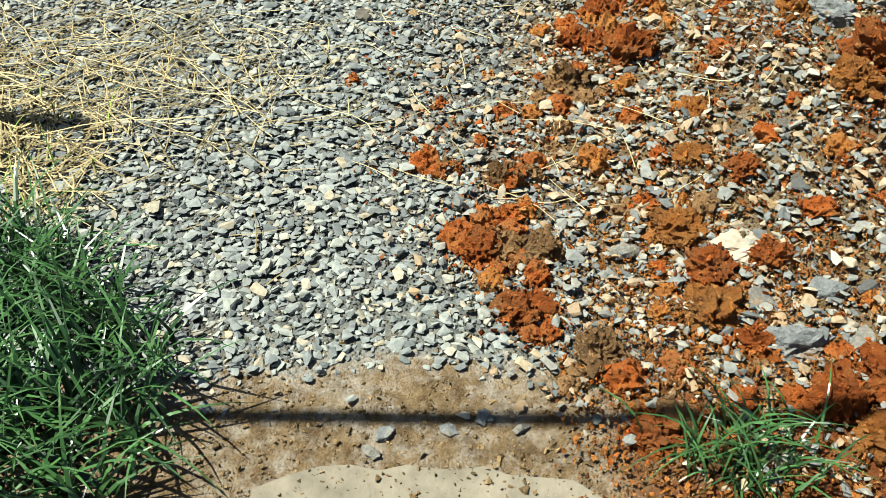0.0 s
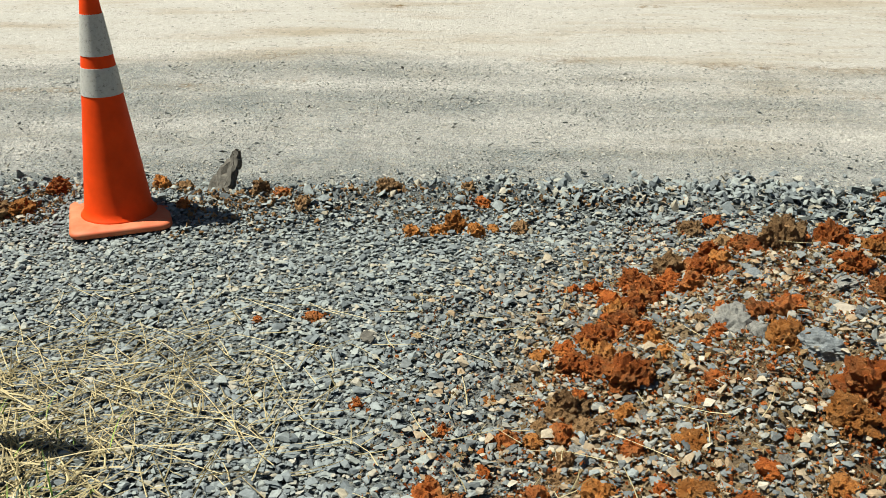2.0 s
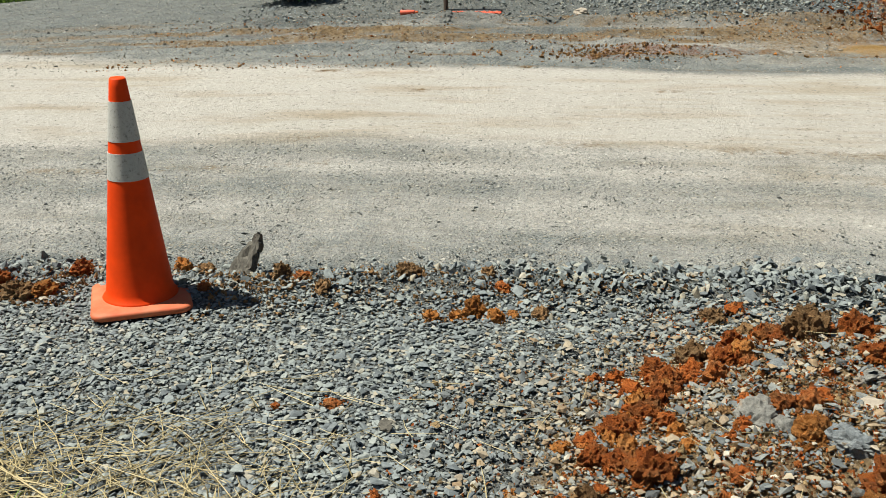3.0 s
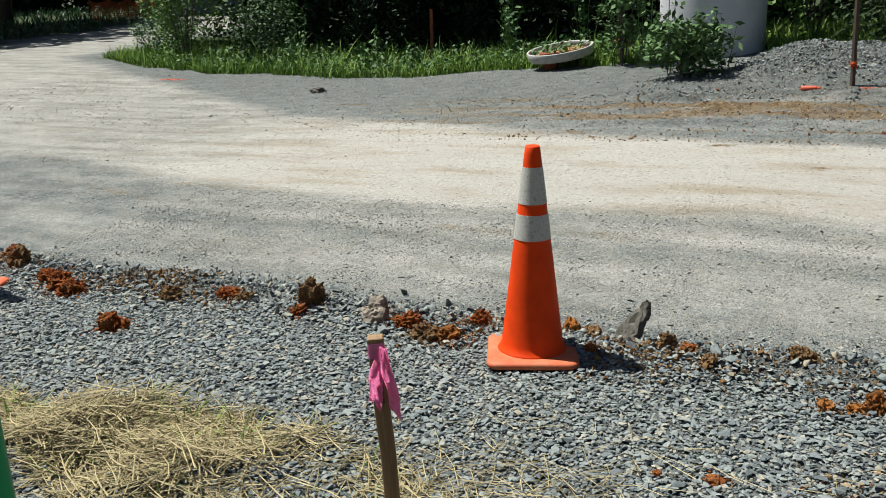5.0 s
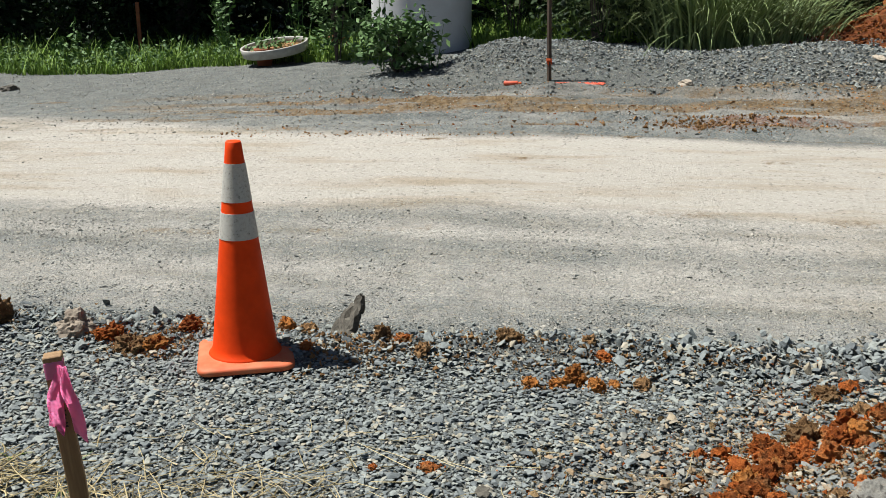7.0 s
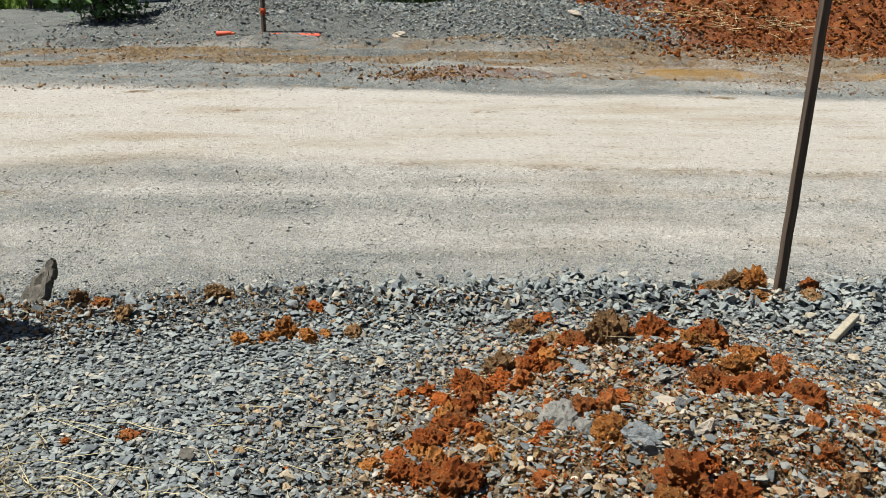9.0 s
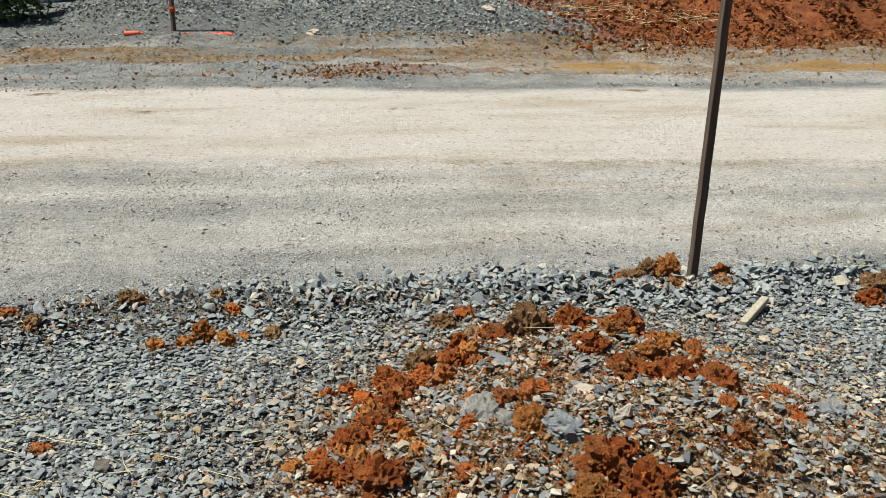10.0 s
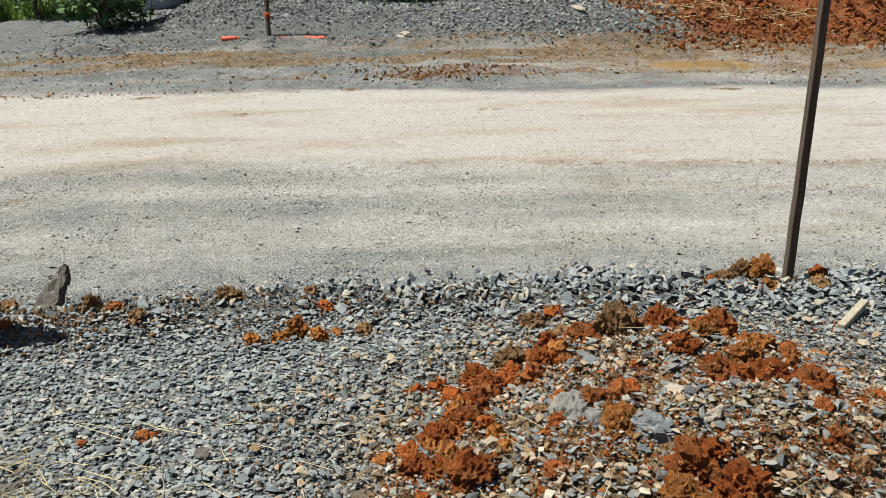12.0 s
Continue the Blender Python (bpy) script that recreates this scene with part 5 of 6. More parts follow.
def asphalt_chunk():
    """A broken plate of asphalt, tipped up at the road's edge."""
    bm = bmesh.new()
    top = [(-0.115, 0.05, -0.01), (-0.05, -0.01, 0.0), (0.0, -0.055, -0.025), (0.030, -0.045, 0.03), (0.040, -0.03, 0.075), (0.070, -0.012, 0.105), (0.072, 0.0, 0.165), (0.058, 0.012, 0.170), (0.035, 0.035, 0.135), (0.0, 0.05, 0.105), (-0.06, 0.06, 0.05)]
    f = [bm.verts.new(c) for c in top]
    b = [bm.verts.new((x + 0.020, y + 0.012, z - 0.012)) for x, y, z in top]
    bm.faces.new(f)
    bm.faces.new(b[::-1])
    for i in range(len(top)):
        j = (i + 1) % len(top)
        bm.faces.new((f[j], f[i], b[i], b[j]))
    bmesh.ops.recalc_face_normals(bm, faces=bm.faces)
    bmesh.ops.triangulate(bm, faces=bm.faces)
    bmesh.ops.subdivide_edges(bm, edges=bm.edges, cuts=3, use_grid_fill=True)
    for v in bm.verts:
        v.co += Vector((noise.noise(v.co * 40), noise.noise(v.co * 40 + Vector((9, 0, 0))), noise.noise(v.co * 40 + Vector((0, 9, 0))))) * 0.016
    ob = part("asphalt_chunk", bm, M_ASPHALT)
    ob.matrix_basis = pose(-0.645, 2.97, gz(-0.645, 2.97) + 0.005, 0, 0, 4) @ Matrix.Diagonal((0.85, 1.0, 1.14, 1.0))
    return tagged(ob, "broken plate of dusty asphalt tipped up at the road edge", "asphalt")


asphalt_chunk()

# ---- straw and grass ----


def stems(name, rng, xy, lift, length, width, label, tip=0.12, heading=None):
    """Dry stalks lying about, each a thin bent four-sided rod."""
    n = len(xy)
    a = rng.uniform(0, np.pi, n) if heading is None else heading
    d = np.stack([np.cos(a), np.sin(a), rng.normal(0, tip, n)], 1)
    bend = np.stack([-np.sin(a), np.cos(a), rng.normal(0, 0.5, n)], 1) * rng.normal(0, 0.10, n)[:, None]
    L = (length * rng.lognormal(0, 0.35, n))[:, None]
    z = ground_z(xy[:, 0], xy[:, 1]) + lift
    c = np.column_stack([xy, z])
    side = np.stack([-np.sin(a), np.cos(a), 0 * a], 1) * width
    up = np.array([[0, 0, 1.0]]) * width * 0.8
    pts = []
    for t in (-0.5, -0.17, 0.17, 0.5):
        m = c + d * L * t + bend * L * (0.25 - t * t) * 2
        m[:, 2] = np.maximum(m[:, 2], ground_z(m[:, 0], m[:, 1]) + 0.012)
        w = 1.0 - 0.5 * (t + 0.5)
        pts += [m - side * w, m + up * w, m + side * w]
    v = np.stack(pts, 1).reshape(-1, 3)
    f = np.array([[3 * i + j, 3 * i + (j + 1) % 3, 3 * i + 3 + (j + 1) % 3, 3 * i + 3 + j] for i in range(3) for j in range(3)])
    faces = (f[None] + (np.arange(n) * 12)[:, None, None]).reshape(-1, 4)
    return tagged(new(name, mesh_np(name, v, faces, M_STRAW)), label, "straw", kind="stuff")


def build_straw():
    rng = np.random.default_rng(8)
    # the thick bed
    n = 9000
    x = rng.uniform(-3.2, -0.5, n)
    far = np.interp(x, [-3.2, -2.7, -2.0, -1.45, -0.9, -0.5], [1.25, 1.42, 1.66, 1.62, 1.45, 1.35])
    far = far + 0.3 * (fnoise(x, x * 0 + 2, 5, 4, 43) - 0.5)
    y = far - np.abs(rng.normal(0, 0.5, n)) + rng.normal(0, 0.05, n)
    p = np.stack([x, y], 1)
    p = p[(y > 0.55) & (y > 0.2 - 0.5 * (x + 0.5)) & (fnoise(x, y, 3, 3, 40) + 0.42 - 0.75 * sstep(-2.1, -1.35, x) > rng.random(n) * 0.9)]
    stems("straw_bed", rng, p, rng.uniform(0.0, 0.13, len(p)) * sstep(0.35, 0.75, fnoise(p[:, 0], p[:, 1], 4, 3, 44)) * (p[:, 0] < -1.2) + 0.02, 0.16, 0.0027, "matted bed of dry yellow straw on the ground", 0.16)
    # green shoots coming up through the straw
    q = p[rng.choice(len(p), 260, replace=False)]
    shoots = blades(rng, q, ground_z(*q.T), rng.uniform(0.08, 0.17, 260), np.full(260, 0.004), 0.5, M_GRASS_FAR, "grass_shoots", None, 4)
    tagged(shoots, "thin green shoots growing through the straw", "grass", kind="stuff")
    # loose stalks over the gravel
    n = 640
    p = np.stack([rng.normal(-0.62, 0.34, n), rng.normal(1.36, 0.25, n)], 1)
    q = rng.uniform((-1.6, 0.6), (1.0, 2.1), (130, 2))
    p = np.concatenate([p, q])
    stems("loose_straw", rng, p, rng.uniform(0.016, 0.026, len(p)), 0.13, 0.0018, "scattered dry straw stalks on gravel", 0.04)
    p = rng.uniform((0.5, 0.2), (2.4, 2.2), (26, 2))
    stems("heap_straw", rng, p, rng.uniform(0.03, 0.05, len(p)), 0.10, 0.0014, "a few dry stalks caught in the heap", 0.1)
    p = np.stack([rng.normal(5.7, 0.7, 220), rng.normal(10.6, 0.4, 220)], 1)
    stems("far_straw", rng, p, rng.uniform(0.03, 0.12, len(p)), 0.20, 0.004, "pale straw strewn at the foot of the red bank", 0.2)


def sods():
    rng = np.random.default_rng(21)
    tuft = anchor("grass_clump", -0.42, 0.36, 0.0, "thick clump of long green grass at the gravel's edge", "grass")
    n = 2300
    x, y = rng.uniform(-1.2, -0.08, n), rng.uniform(-0.05, 0.78, n)
    k = (x < -0.17 - 0.75 * np.clip(y - 0.34, 0, 1) ** 0.85 + rng.normal(0, 0.03, n)) & (y < 0.66 + 0.06 * np.sin(x * 8))
    xy = np.stack([x, y], 1)[k]
    L = rng.uniform(0.12, 0.30, len(xy))
    blades(rng, xy - np.array([-0.42, 0.36]), np.zeros(len(xy)), L, np.full(len(xy), 0.009), 0.55, M_GRASS, "turf", tuft, 5)
    low = anchor("grass_tuft", 0.88, 0.12, 0.0, "small tuft of green grass growing in red earth", "grass")
    xy = rng.normal(0, (0.06, 0.04), (120, 2))
    blades(rng, xy, np.full(120, gz(0.88, 0.12)), rng.uniform(0.08, 0.21, 120), np.full(120, 0.0055), 0.6, M_GRASS, "turf", low, 5)
    n = 7000
    x = rng.uniform(-13, -2.6, n)
    y = far_edge(x) + rng.exponential(1.1, n) - 0.2 + 0.9 * (fnoise(x, x * 0 + 7, 1.1, 4, 51) - 0.4)
    p = np.stack([x, y, ground_z(x, y) + np.abs(rng.normal(0, 0.13, n)) * (0.4 + 1.2 * fnoise(x, y, 1.4, 3, 52))], 1)[side_lane(x, y) > 1.1]
    tagged(leaves(rng, p, np.full(len(p), 0.085), M_LEAF_PALE, "low_weeds"), "low leafy weeds in the grass across the road", "weeds", kind="stuff")
    # meadow edge across the road
    n = 32000
    x = rng.uniform(-16, 1.5, n)
    y = far_edge(x) + rng.exponential(1.6, n) - 0.35 + 0.9 * (fnoise(x, x * 0 + 7, 1.1, 4, 51) - 0.4)
    k = (swell(x, y, 0.3, 11.2, 2.0, 1.7, 1) < 0.05) & (np.hypot(x + 2.0, y - 13.0) > 0.75) & (side_lane(x, y) > 1.1) & (rng.random(n) < 0.35 + fnoise(x, y, 1.2, 3, 50))
    xy = np.stack([x, y], 1)[k]
    g = blades(rng, xy, ground_z(*xy.T), rng.lognormal(math.log(0.16), 0.45, len(xy)), np.full(len(xy), 0.018), 0.45, M_GRASS_FAR, "meadow_grass", None, 3)
    tagged(g, "uncut green grass and weeds beyond the road", "grass", kind="stuff")
    n = 9000
    x, y = rng.uniform(-60, -18, n), rng.uniform(14, 40, n)
    k = (side_lane(x, y) > 1.1) & (y > 14.3 + 0.1 * (x + 22))
    xy = np.stack([x, y], 1)[k]
    # darker grass colour than the meadow's: part of the trees' shade is painted in
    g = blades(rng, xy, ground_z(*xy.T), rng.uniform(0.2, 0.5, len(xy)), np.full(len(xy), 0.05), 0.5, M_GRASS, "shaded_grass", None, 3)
    tagged(g, "grass under trees beside the side lane", "grass", kind="stuff")


# ---- plants ----


def bush(x, y, r, h, n, size, mat, label, seed, lean=0.0, stalks=9, name="bush", clumps=26):
    rng = np.random.default_rng(seed)
    z = gz(x, y)
    ob = anchor(name, x, y, z, label, "bush")
    bm = bmesh.new()
    tips = []
    for i in range(stalks):
        a, k = rng.uniform(0, 2 * np.pi), rng.uniform(0.2, 0.9)
        tip = (r * k * math.cos(a), r * k * math.sin(a), h * rng.uniform(0.55, 0.95))
        mid = (tip[0] * 0.4, tip[1] * 0.4, tip[2] * 0.5)
        rod(bm, (tip[0] * 0.1, tip[1] * 0.1, -0.05), mid, 0.012, 0.009, 5)
        rod(bm, mid, tip, 0.009, 0.003, 5)
        tips.append(tip)
    part("stem_mass", bm, M_BARK, ob)
    c = rng.normal(size=(clumps, 3))
    c /= np.linalg.norm(c, axis=1)[:, None]
    c = c * rng.uniform(0.45, 1.0, (clumps, 1)) * np.array([r, r, h * 0.5]) + np.array([0, 0, h * 0.52])
    c = np.concatenate([c, np.array(tips)])
    pick = rng.integers(0, len(c), n)
    p = c[pick] + rng.normal(size=(n, 3)) * r * 0.17
    p[:, 2] = np.abs(p[:, 2]) + 0.02
    leaves(rng, p, np.full(n, size), mat, "foliage", ob)
    return ob


def weed(x, y, h, seed, mat=None, n=5, spread_=0.25, size=0.12, label="tall leafy green weed with upright stems"):
    rng = np.random.default_rng(seed)
    ob = anchor("weed", x, y, gz(x, y), label, "weed", "tall weeds across the road")
    bm, pts = bmesh.new(), []
    for i in range(n):
        a = rng.uniform(0, 2 * np.pi)
        top = Vector((spread_ * math.cos(a) * rng.uniform(0.3, 1), spread_ * math.sin(a) * rng.uniform(0.3, 1), h * rng.uniform(0.6, 1.0)))
        rod(bm, (top.x * 0.3, top.y * 0.3, -0.05), top, 0.008, 0.003, 5)
        for t in np.linspace(0.15, 1.0, 26):
            pts.append(np.array((top.x * (0.3 + 0.7 * t), top.y * (0.3 + 0.7 * t), top.z * t)) + rng.normal(0, size * 0.55 * (1.15 - 0.7 * t), 3))
    part("stem_mass", bm, M_LEAF_PALE, ob)
    p = np.array(pts)
    p[:, 2] = np.abs(p[:, 2]) + 0.02
    leaves(rng, p, np.full(len(p), size), mat or M_LEAF_PALE, "foliage", ob, 0.35, 2.4)
    return ob


def pampas(x, y, seed, n=900, length=1.7, label="large fountain of arching pale green grass"):
    rng = np.random.default_rng(seed)
    ob = anchor("ornamental_grass", x, y, gz(x, y), label, "grass")
    xy = rng.normal(0, 0.36, (n, 2))
    head = np.arctan2(xy[:, 1], xy[:, 0]) + rng.normal(0, 0.5, n)
    blades(rng, xy, np.zeros(n), rng.uniform(0.7, 1.0, n) * length, np.full(n, 0.022), 0.55, M_PAMPAS, "turf", ob, 7, 0.75, head)
    return ob


def tree_parts(seed, h, r, n, size, mat, mid=0.58):
    """Trunk, limbs and a loose crown of leaf clumps, at the origin."""
    rng = np.random.default_rng(seed)
    ob = new("tree")
    bm = bmesh.new()
    rod(bm, (0, 0, -0.2), (0.1, 0.05, h * 0.35), 0.28, 0.2, 12)
    rod(bm, (0.1, 0.05, h * 0.35), (0.05, 0.1, h * 0.8), 0.2, 0.06, 10)
    part("trunk", bm, M_BARK, ob, "", True)
    bm, ends = bmesh.new(), []
    for i in range(14):
        a, k = rng.uniform(0, 2 * np.pi), rng.uniform(0.25, 0.75)
        e = Vector((r * 0.75 * math.cos(a), r * 0.75 * math.sin(a), h * (k + 0.15)))
        rod(bm, (0.08, 0.07, h * k * 0.85), e, 0.07, 0.02, 6)
        ends.append(e)
    part("limbs", bm, M_BARK, ob, "", True)
    c = rng.normal(size=(46, 3))
    c /= np.linalg.norm(c, axis=1)[:, None]
    c = c * rng.uniform(0.5, 1.0, (46, 1)) * np.array([r, r, h * (1 - mid)]) + np.array([0, 0, h * mid])
    c = np.concatenate([c, np.array(ends)])
    p = c[rng.integers(0, len(c), n)] + rng.normal(size=(n, 3)) * r * 0.2
    p[:, 2] = np.maximum(p[:, 2], 0.25)
    leaves(rng, p, np.full(n, size), mat, "crown", ob, 0.3, 1.7)
    return tagged(ob, "broadleaf tree with a dense dark green crown", "tree", "trees behind the road")


def build_plants():
    bush(-12.9, 14.7, 0.70, 2.3, 3600, 0.085, M_LEAF, "dense green roadside bush", 31)
    bush(-10.9, 14.6, 0.85, 1.35, 3000, 0.08, M_LEAF_MID, "dense low green bush beside the road", 32)
    bush(-14.7, 16.6, 0.55, 1.3, 1700, 0.08, M_LEAF_SILVER, "grey-green bush at the lane's corner", 33)
    f = bush(-16.9, 18.6, 0.5, 2.2, 1500, 0.10, M_LEAF, "green bush covered in orange-yellow flowers", 34)
    rng = np.random.default_rng(35)
    leaves(rng, rng.normal(size=(240, 3)) * np.array([0.33, 0.33, 0.35]) + np.array([0, 0, 1.75]), np.full(240, 0.10), M_FLOWER, "flowers", f, 0.0, 1.2)
    bush(-14.9, 15.9, 0.45, 0.8, 1100, 0.07, M_LEAF_SILVER, "low grey-green bush at the lane's corner", 133)
    bush(-13.8, 15.3, 0.5, 0.8, 1000, 0.07, M_LEAF_SILVER, "low grey-green bush beside the road", 134)
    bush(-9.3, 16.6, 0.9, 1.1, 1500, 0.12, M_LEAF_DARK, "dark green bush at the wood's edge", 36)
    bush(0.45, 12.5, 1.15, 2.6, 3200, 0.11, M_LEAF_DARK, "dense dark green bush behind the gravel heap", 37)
    bush(-0.75, 13.7, 0.85, 2.0, 2200, 0.10, M_LEAF, "sunlit green bush beside the white tank", 38)
    bush(-1.95, 10.75, 0.55, 0.62, 1700, 0.095, M_LEAF_PALE, "leafy shrub growing in front of the tank", 39, stalks=12)
    bush(-3.12, 12.2, 0.36, 1.45, 1300, 0.10, M_LEAF_PALE, "tall leafy shrub beside the tank", 40, stalks=10)
    weed(-2.25, 11.1, 1.6, 41, n=2, spread_=0.1, size=0.11)
    weed(-1.55, 10.9, 0.85, 48, n=4, spread_=0.25, size=0.12)
    weed(-2.75, 12.0, 1.3, 49, n=4, spread_=0.25, size=0.11)
    weed(-5.35, 13.7, 1.15, 42, n=4, spread_=0.3, size=0.14)
    weed(-5.6, 14.4, 1.4, 43, n=4, spread_=0.35, size=0.13)
    weed(-7.9, 13.5, 0.75, 44, n=5, spread_=0.22, size=0.13, label="low yellowish-green broad-leaved weed")
    weed(-6.9, 13.3, 0.45, 45, n=5, spread_=0.16, size=0.12, label="low yellowish-green broad-leaved weed")
    weed(-4.6, 15.3, 1.6, 46, n=5, spread_=0.4, size=0.15)
    weed(-9.6, 13.7, 0.9, 47, n=5, spread_=0.3, size=0.1)
    pampas(2.0, 12.5, 51)
    pampas(0.9, 13.6, 52, 600, 1.5)
    pampas(3.0, 13.3, 53, 500, 1.4)
    shade_tree = tree_parts(64, 11.0, 4.2, 2400, 0.64, M_LEAF_DARK, 0.66)
    shade_tree.matrix_basis = pose(-30, 18, gz(-30, 18))
    # mostly added for their crowns, out of view, which shade undergrowth and grass
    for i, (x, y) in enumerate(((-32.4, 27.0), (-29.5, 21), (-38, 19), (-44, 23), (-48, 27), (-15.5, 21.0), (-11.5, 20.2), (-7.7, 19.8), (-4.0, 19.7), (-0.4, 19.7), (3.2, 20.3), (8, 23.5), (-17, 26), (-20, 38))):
        copy_thing(shade_tree, pose(x, y, gz(x, y), 0, 0, 50 + 91 * i))
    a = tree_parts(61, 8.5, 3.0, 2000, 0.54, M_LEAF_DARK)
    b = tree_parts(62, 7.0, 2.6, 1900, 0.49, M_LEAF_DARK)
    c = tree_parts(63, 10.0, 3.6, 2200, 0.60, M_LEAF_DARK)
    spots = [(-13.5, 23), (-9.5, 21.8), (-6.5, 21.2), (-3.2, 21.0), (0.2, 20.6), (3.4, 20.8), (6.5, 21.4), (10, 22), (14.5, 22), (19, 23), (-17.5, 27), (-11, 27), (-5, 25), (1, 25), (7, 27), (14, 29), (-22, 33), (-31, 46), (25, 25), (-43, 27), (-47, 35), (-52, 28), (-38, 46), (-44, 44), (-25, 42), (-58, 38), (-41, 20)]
    kinds = [a, b, c]
    for i, (x, y) in enumerate(spots):
        m = pose(x, y, gz(x, y), 0, 0, i * 77)
        if i < 3:
            kinds[i].matrix_basis = m
        else:
            copy_thing(kinds[i % 3], m)
    rng = np.random.default_rng(71)
    n = 16000
    x = rng.uniform(-15, 22, n)
    p = np.stack([x, 18.0 + rng.exponential(1.2, n) + 0.4 * np.sin(x * 1.3), np.abs(rng.normal(0, 1.3, n)) * (0.5 + fnoise(x, x * 0 + 3, 0.8, 3, 77))], 1)
    p[:, 2] += ground_z(p[:, 0], p[:, 1])
    # added leaf backdrops: close gaps to the sky, stand for the wood's shaded depth
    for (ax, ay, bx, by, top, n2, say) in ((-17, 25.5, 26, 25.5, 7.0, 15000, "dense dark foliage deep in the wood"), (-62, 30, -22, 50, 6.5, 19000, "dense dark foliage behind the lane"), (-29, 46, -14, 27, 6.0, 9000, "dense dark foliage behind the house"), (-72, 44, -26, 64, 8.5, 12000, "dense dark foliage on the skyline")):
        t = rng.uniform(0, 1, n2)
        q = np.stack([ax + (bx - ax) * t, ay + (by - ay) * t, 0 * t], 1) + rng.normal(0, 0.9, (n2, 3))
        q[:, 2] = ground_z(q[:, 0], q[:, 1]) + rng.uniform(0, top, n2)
        tagged(leaves(rng, q, np.full(n2, 0.55), M_LEAF_DARK, "backdrop_thicket", None, 0.3, 1.4), say, "foliage", kind="stuff")
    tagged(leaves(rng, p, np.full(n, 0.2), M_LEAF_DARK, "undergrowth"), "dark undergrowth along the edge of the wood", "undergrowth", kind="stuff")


# ---- things across the road ----


def tank():
    z = gz(-2.06, 13.0) - 0.05
    ob = anchor("storage_tank", -2.06, 13.0, z, "tall white cylindrical tank standing in weeds", "tank")
    part("shell", lathe([(0.70, 0.0), (0.72, 0.02), (0.725, 0.06), (0.725, 1.2), (0.725, 2.4), (0.70, 2.46)], 64), M_TANK, ob, "smooth off-white wall", True)
    part("lid", lathe([(0.74, 2.45), (0.745, 2.48), (0.70, 2.56), (0.3, 2.66), (0.05, 2.67)], 64), M_TANK, ob, "", True)


def planter():
    x, y = -4.10, 12.4
    z = gz(x, y)
    pot = anchor("clay_pot", x - 0.12, y - 0.1, z - 0.01, "rusty brown clay pot under a white ring", "pot")
    part("wall", lathe([(0.10, 0.0), (0.13, 0.18), (0.15, 0.20), (0.15, 0.24), (0.13, 0.24), (0.12, 0.2)], 24), M_CLAY, pot, "", True)
    ring = new("planter_ring")
    ring.matrix_basis = Matrix.Translation((x, y, z + 0.27)) @ pose(0, 0, 0, 9, -6, 0)
    tagged(ring, "tilted white round planter ring with plants inside", "planter")
    part("rim", lathe([(0.455, -0.11), (0.470, -0.10), (0.490, 0.012), (0.482, 0.022), (0.462, 0.020), (0.455, 0.008), (0.440, -0.105)], 56, True), M_WHITE, ring, "", True)
    part("tray", lathe([(0.05, -0.09), (0.44, -0.09), (0.44, -0.065), (0.05, -0.06)], 40), M_BROWN, ring, "brown soil in the planter", True)
    rng = np.random.default_rng(81)
    leaves(rng, rng.normal(size=(150, 3)) * np.array([0.17, 0.14, 0.045]) + np.array([-0.1, 0.05, 0.0]), np.full(150, 0.085), M_LEAF_PALE, "plant_mass", ring)
    pot = anchor("clay_pot", -3.35, 13.2, gz(-3.35, 13.2) - 0.01, "brown clay pot in the grass", "pot")
    part("wall", lathe([(0.10, 0.0), (0.14, 0.22), (0.16, 0.24), (0.16, 0.29), (0.13, 0.29), (0.12, 0.2)], 24), M_CLAY, pot, "", True)


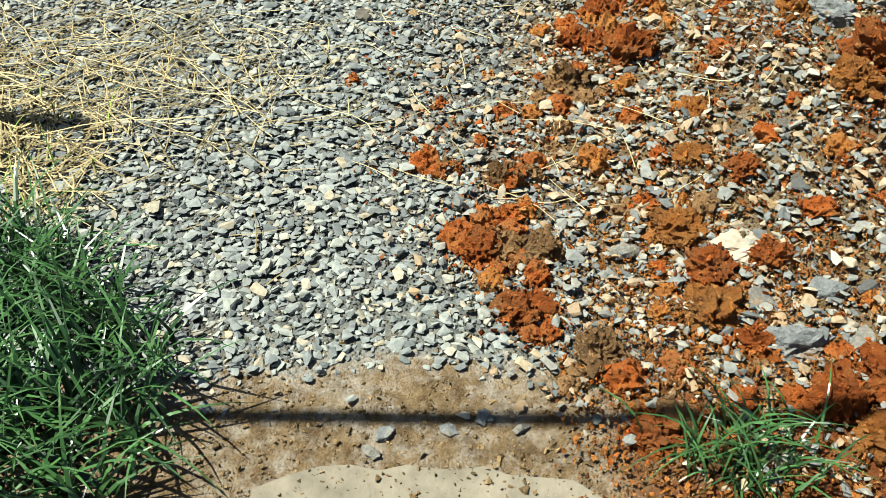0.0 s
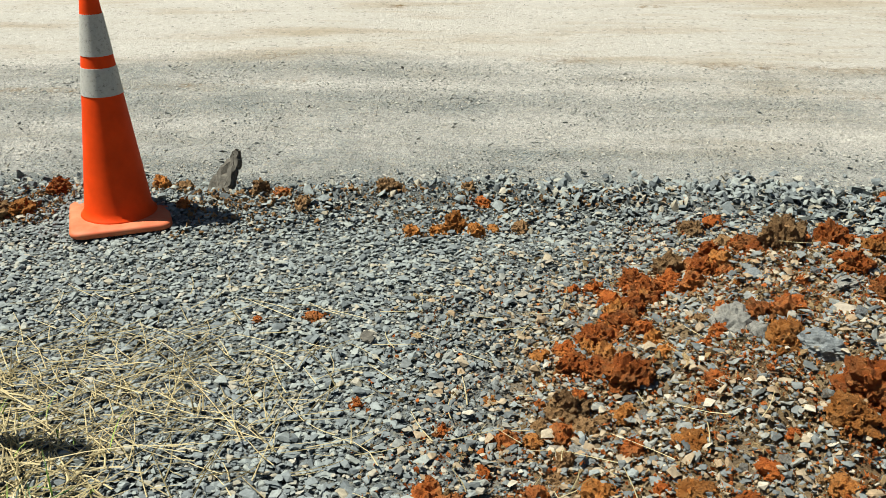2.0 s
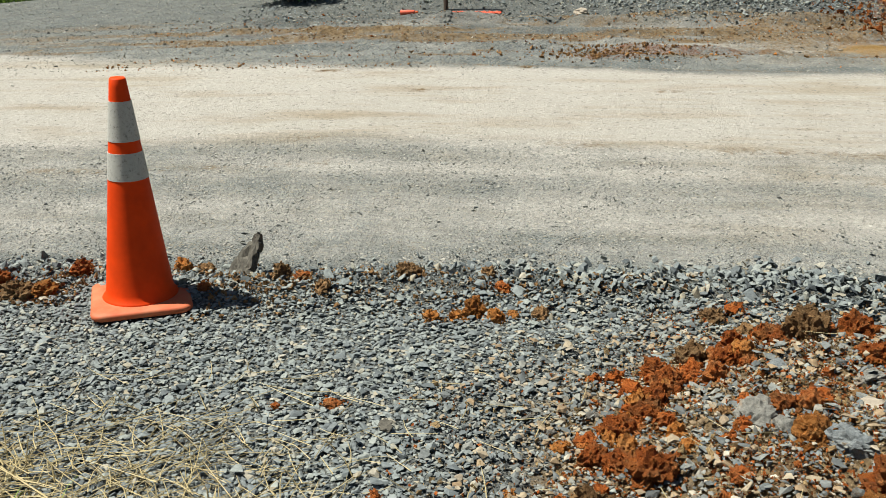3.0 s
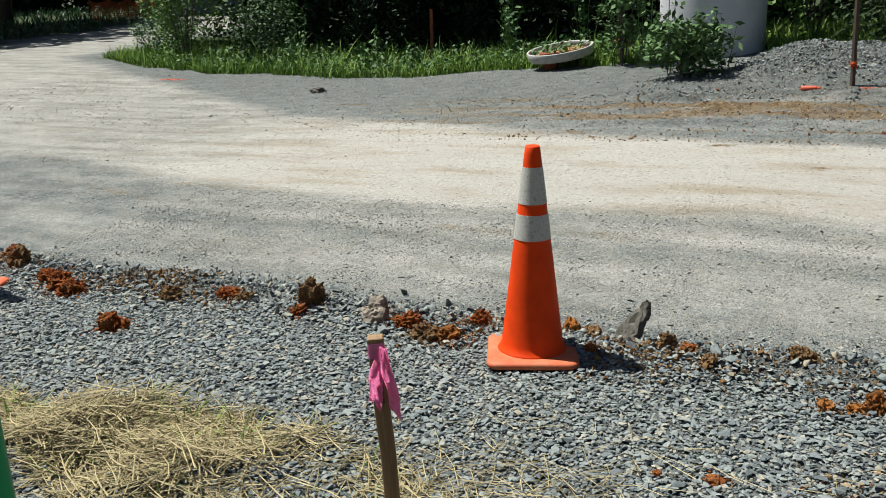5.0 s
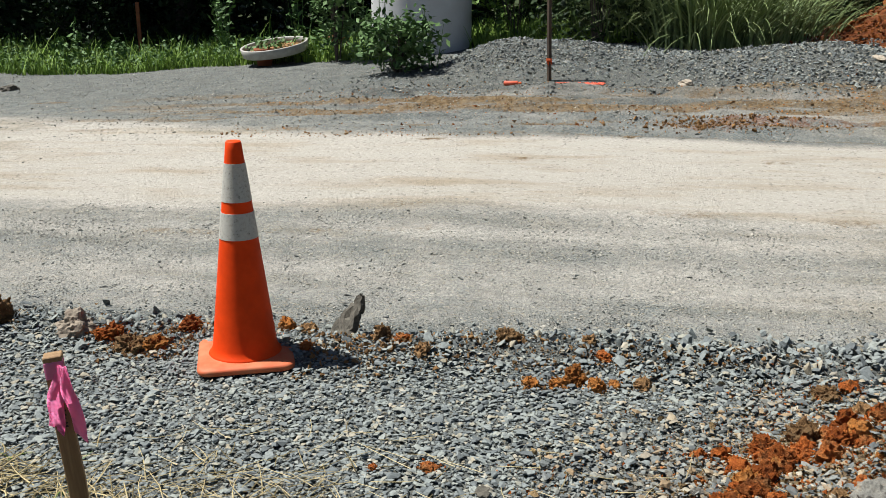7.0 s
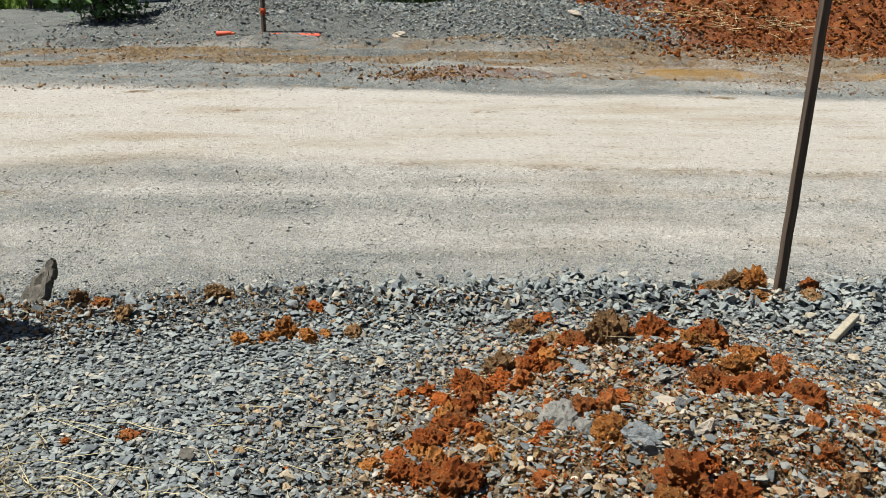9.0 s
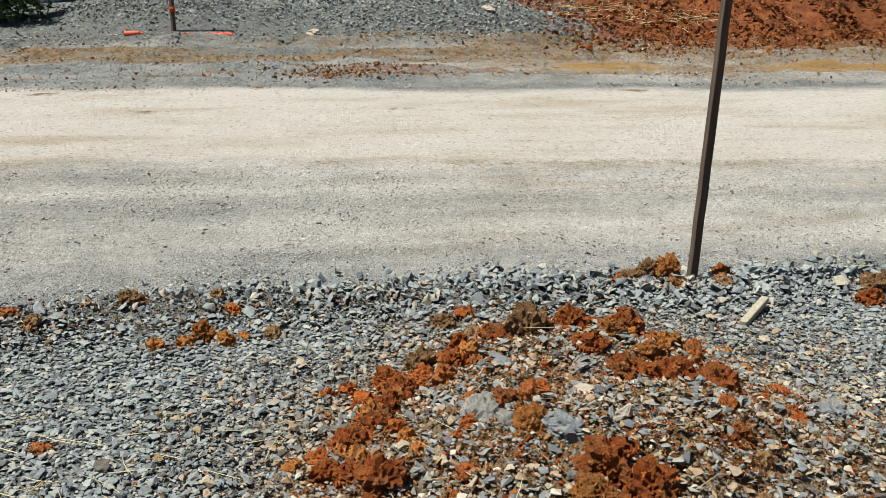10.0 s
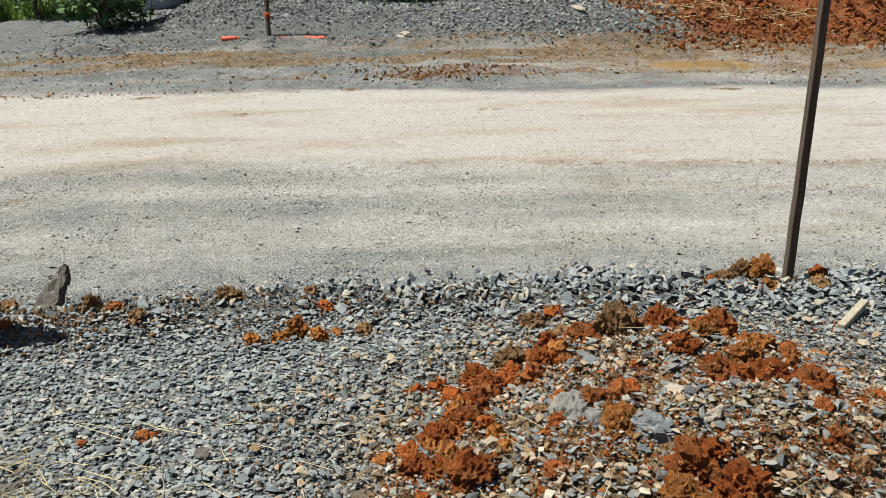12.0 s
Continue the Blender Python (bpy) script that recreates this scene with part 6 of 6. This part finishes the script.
def far_bits():
    can = anchor("marking_paint_can", -0.45, 9.38, gz(-0.45, 9.38) + 0.03, "orange marking paint can lying on gravel", "can", "", 4)
    part("can", shift(lathe([(0.016, -0.085), (0.026, -0.08), (0.026, 0.06), (0.018, 0.072)], 20), pose(0, 0, 0, 0, 90, 0)), M_PAINT, can, "", True)
    part("cap", shift(lathe([(0.017, 0.073), (0.017, 0.10), (0.011, 0.106)], 16), pose(0, 0, 0, 0, 90, 0)), M_FENCE, can, "", True)
    # sprayed marks: overlapping thin flecks on the stones
    rng = np.random.default_rng(91)
    for (n, x, y, w, d, lab) in ((480, 0.28, 9.52, 0.26, 0.06, "orange-pink sprayed paint mark on gravel"), (110, -10.9, 11.9, 0.25, 0.10, "pink sprayed paint mark on the road")):
        p = np.stack([rng.uniform(-w, w, n) + x, rng.normal(0, d * 0.5, n) + y], 1)
        z = ground_z(*p.T) + 0.008
        tagged(strewn("paint_mark", rng, np.column_stack([p, z]), rng.uniform(0.008, 0.02, n), M_PAINT, tilt=0.15), lab, "paint mark")
    cap = anchor("pipe_stub", 6.9, 11.1, gz(6.9, 11.1) - 0.02, "white capped pipe stub with a green collar", "pipe")
    part("pipe", lathe([(0.055, -0.1), (0.055, 0.16)], 20), M_GREEN_PIPE, cap, "green collar", True)
    part("cap", lathe([(0.068, 0.16), (0.068, 0.27), (0.055, 0.29)], 20), M_WHITE, cap, "white plastic cap", True)
    post("thin_stake", (6.0, 11.2, gz(6.0, 11.2) - 0.1), (6.05, 11.2, gz(6.0, 11.2) + 0.55), 0.035, 0.02, M_PALE_WOOD, "thin pale stake on the red bank", "stake")
    post("red_stake", (-8.2, 16.6, gz(-8.2, 16.6) - 0.1), (-8.2, 16.6, gz(-8.2, 16.6) + 0.95), 0.07, 0.03, M_CLAY, "rust-red stake at the wood's edge", "stake")


def mesh_fence():
    ob = anchor("mesh_fence", -28.9, 30.2, gz(-28.9, 30.2), "sagging orange plastic mesh fence beside the lane", "fence", "", 29)
    L, h = 3.2, 0.85
    for i in range(5):
        bm = bmesh.new()
        x = -L / 2 + L * i / 4
        rod(bm, (x, 0, -0.3), (x, 0, h + 0.25 * (i % 2)), 0.025, 0.02, 6)
        part("fence_post", bm, M_FENCE if i % 2 else M_POLE, ob)
    bm = bmesh.new()
    sag = lambda x: 0.16 * abs(math.sin(math.pi * (x + L / 2) / (L / 4)))
    xs = np.linspace(-L / 2, L / 2, 45)
    for j in range(9):
        for a, b in zip(xs, xs[1:]):
            z0, z1 = (h - sag(a)) * j / 8, (h - sag(b)) * j / 8
            rod(bm, (a, 0, z0), (b, 0, z1), 0.016, 0.016, 3)
    for a in xs:
        rod(bm, (a, 0, 0), (a, 0, h - sag(a)), 0.014, 0.014, 3)
    part("mesh", bm, M_FENCE, ob)


def house(x, y, turn, w, d, h, wall, label, windows):
    z = gz(x, y)
    ob = anchor("house", x, y, z, label, "house", "", turn)
    part("wall", slab(w, d, h, 0.01, 1), wall, ob)
    bm = bmesh.new()
    a = [bm.verts.new(p) for p in ((-w / 2 - 0.4, -d / 2 - 0.5, h), (w / 2 + 0.4, -d / 2 - 0.5, h), (w / 2 + 0.4, d / 2 + 0.5, h), (-w / 2 - 0.4, d / 2 + 0.5, h), (-w / 2 - 0.4, 0, h + d * 0.33), (w / 2 + 0.4, 0, h + d * 0.33))]
    for f in ((0, 1, 5, 4), (2, 3, 4, 5), (0, 4, 3), (1, 2, 5), (3, 2, 1, 0)):
        bm.faces.new([a[i] for i in f])
    part("roof", bm, M_ROOF, ob)
    for wx in windows:
        win = part("window", shift(slab(1.0, 0.06, 1.3, 0.01, 1), pose(wx, -d / 2 - 0.02, 1.0)), M_WHITE, ob, "white window frame")
        for s in (0, 1):
            part("pane", shift(slab(0.88, 0.03, 0.58, 0.004, 1), pose(wx, -d / 2 - 0.045, 1.05 + 0.62 * s)), M_GLASS, win, "dark glass")
    return ob


tank()
planter()
far_bits()
mesh_fence()
house(-29.6, 35.1, 38, 4.6, 5.0, 2.8, M_WALL, "low pale grey-blue house behind bushes", (-1.2, 1.1))
house(-52.0, 40.0, 48, 12.0, 8.0, 3.2, M_DARK_WALL, "dark brown house in the shade of trees", (-3.5, 0.0, 3.5))
build_plants()
sods()
build_straw()
build_gravel()
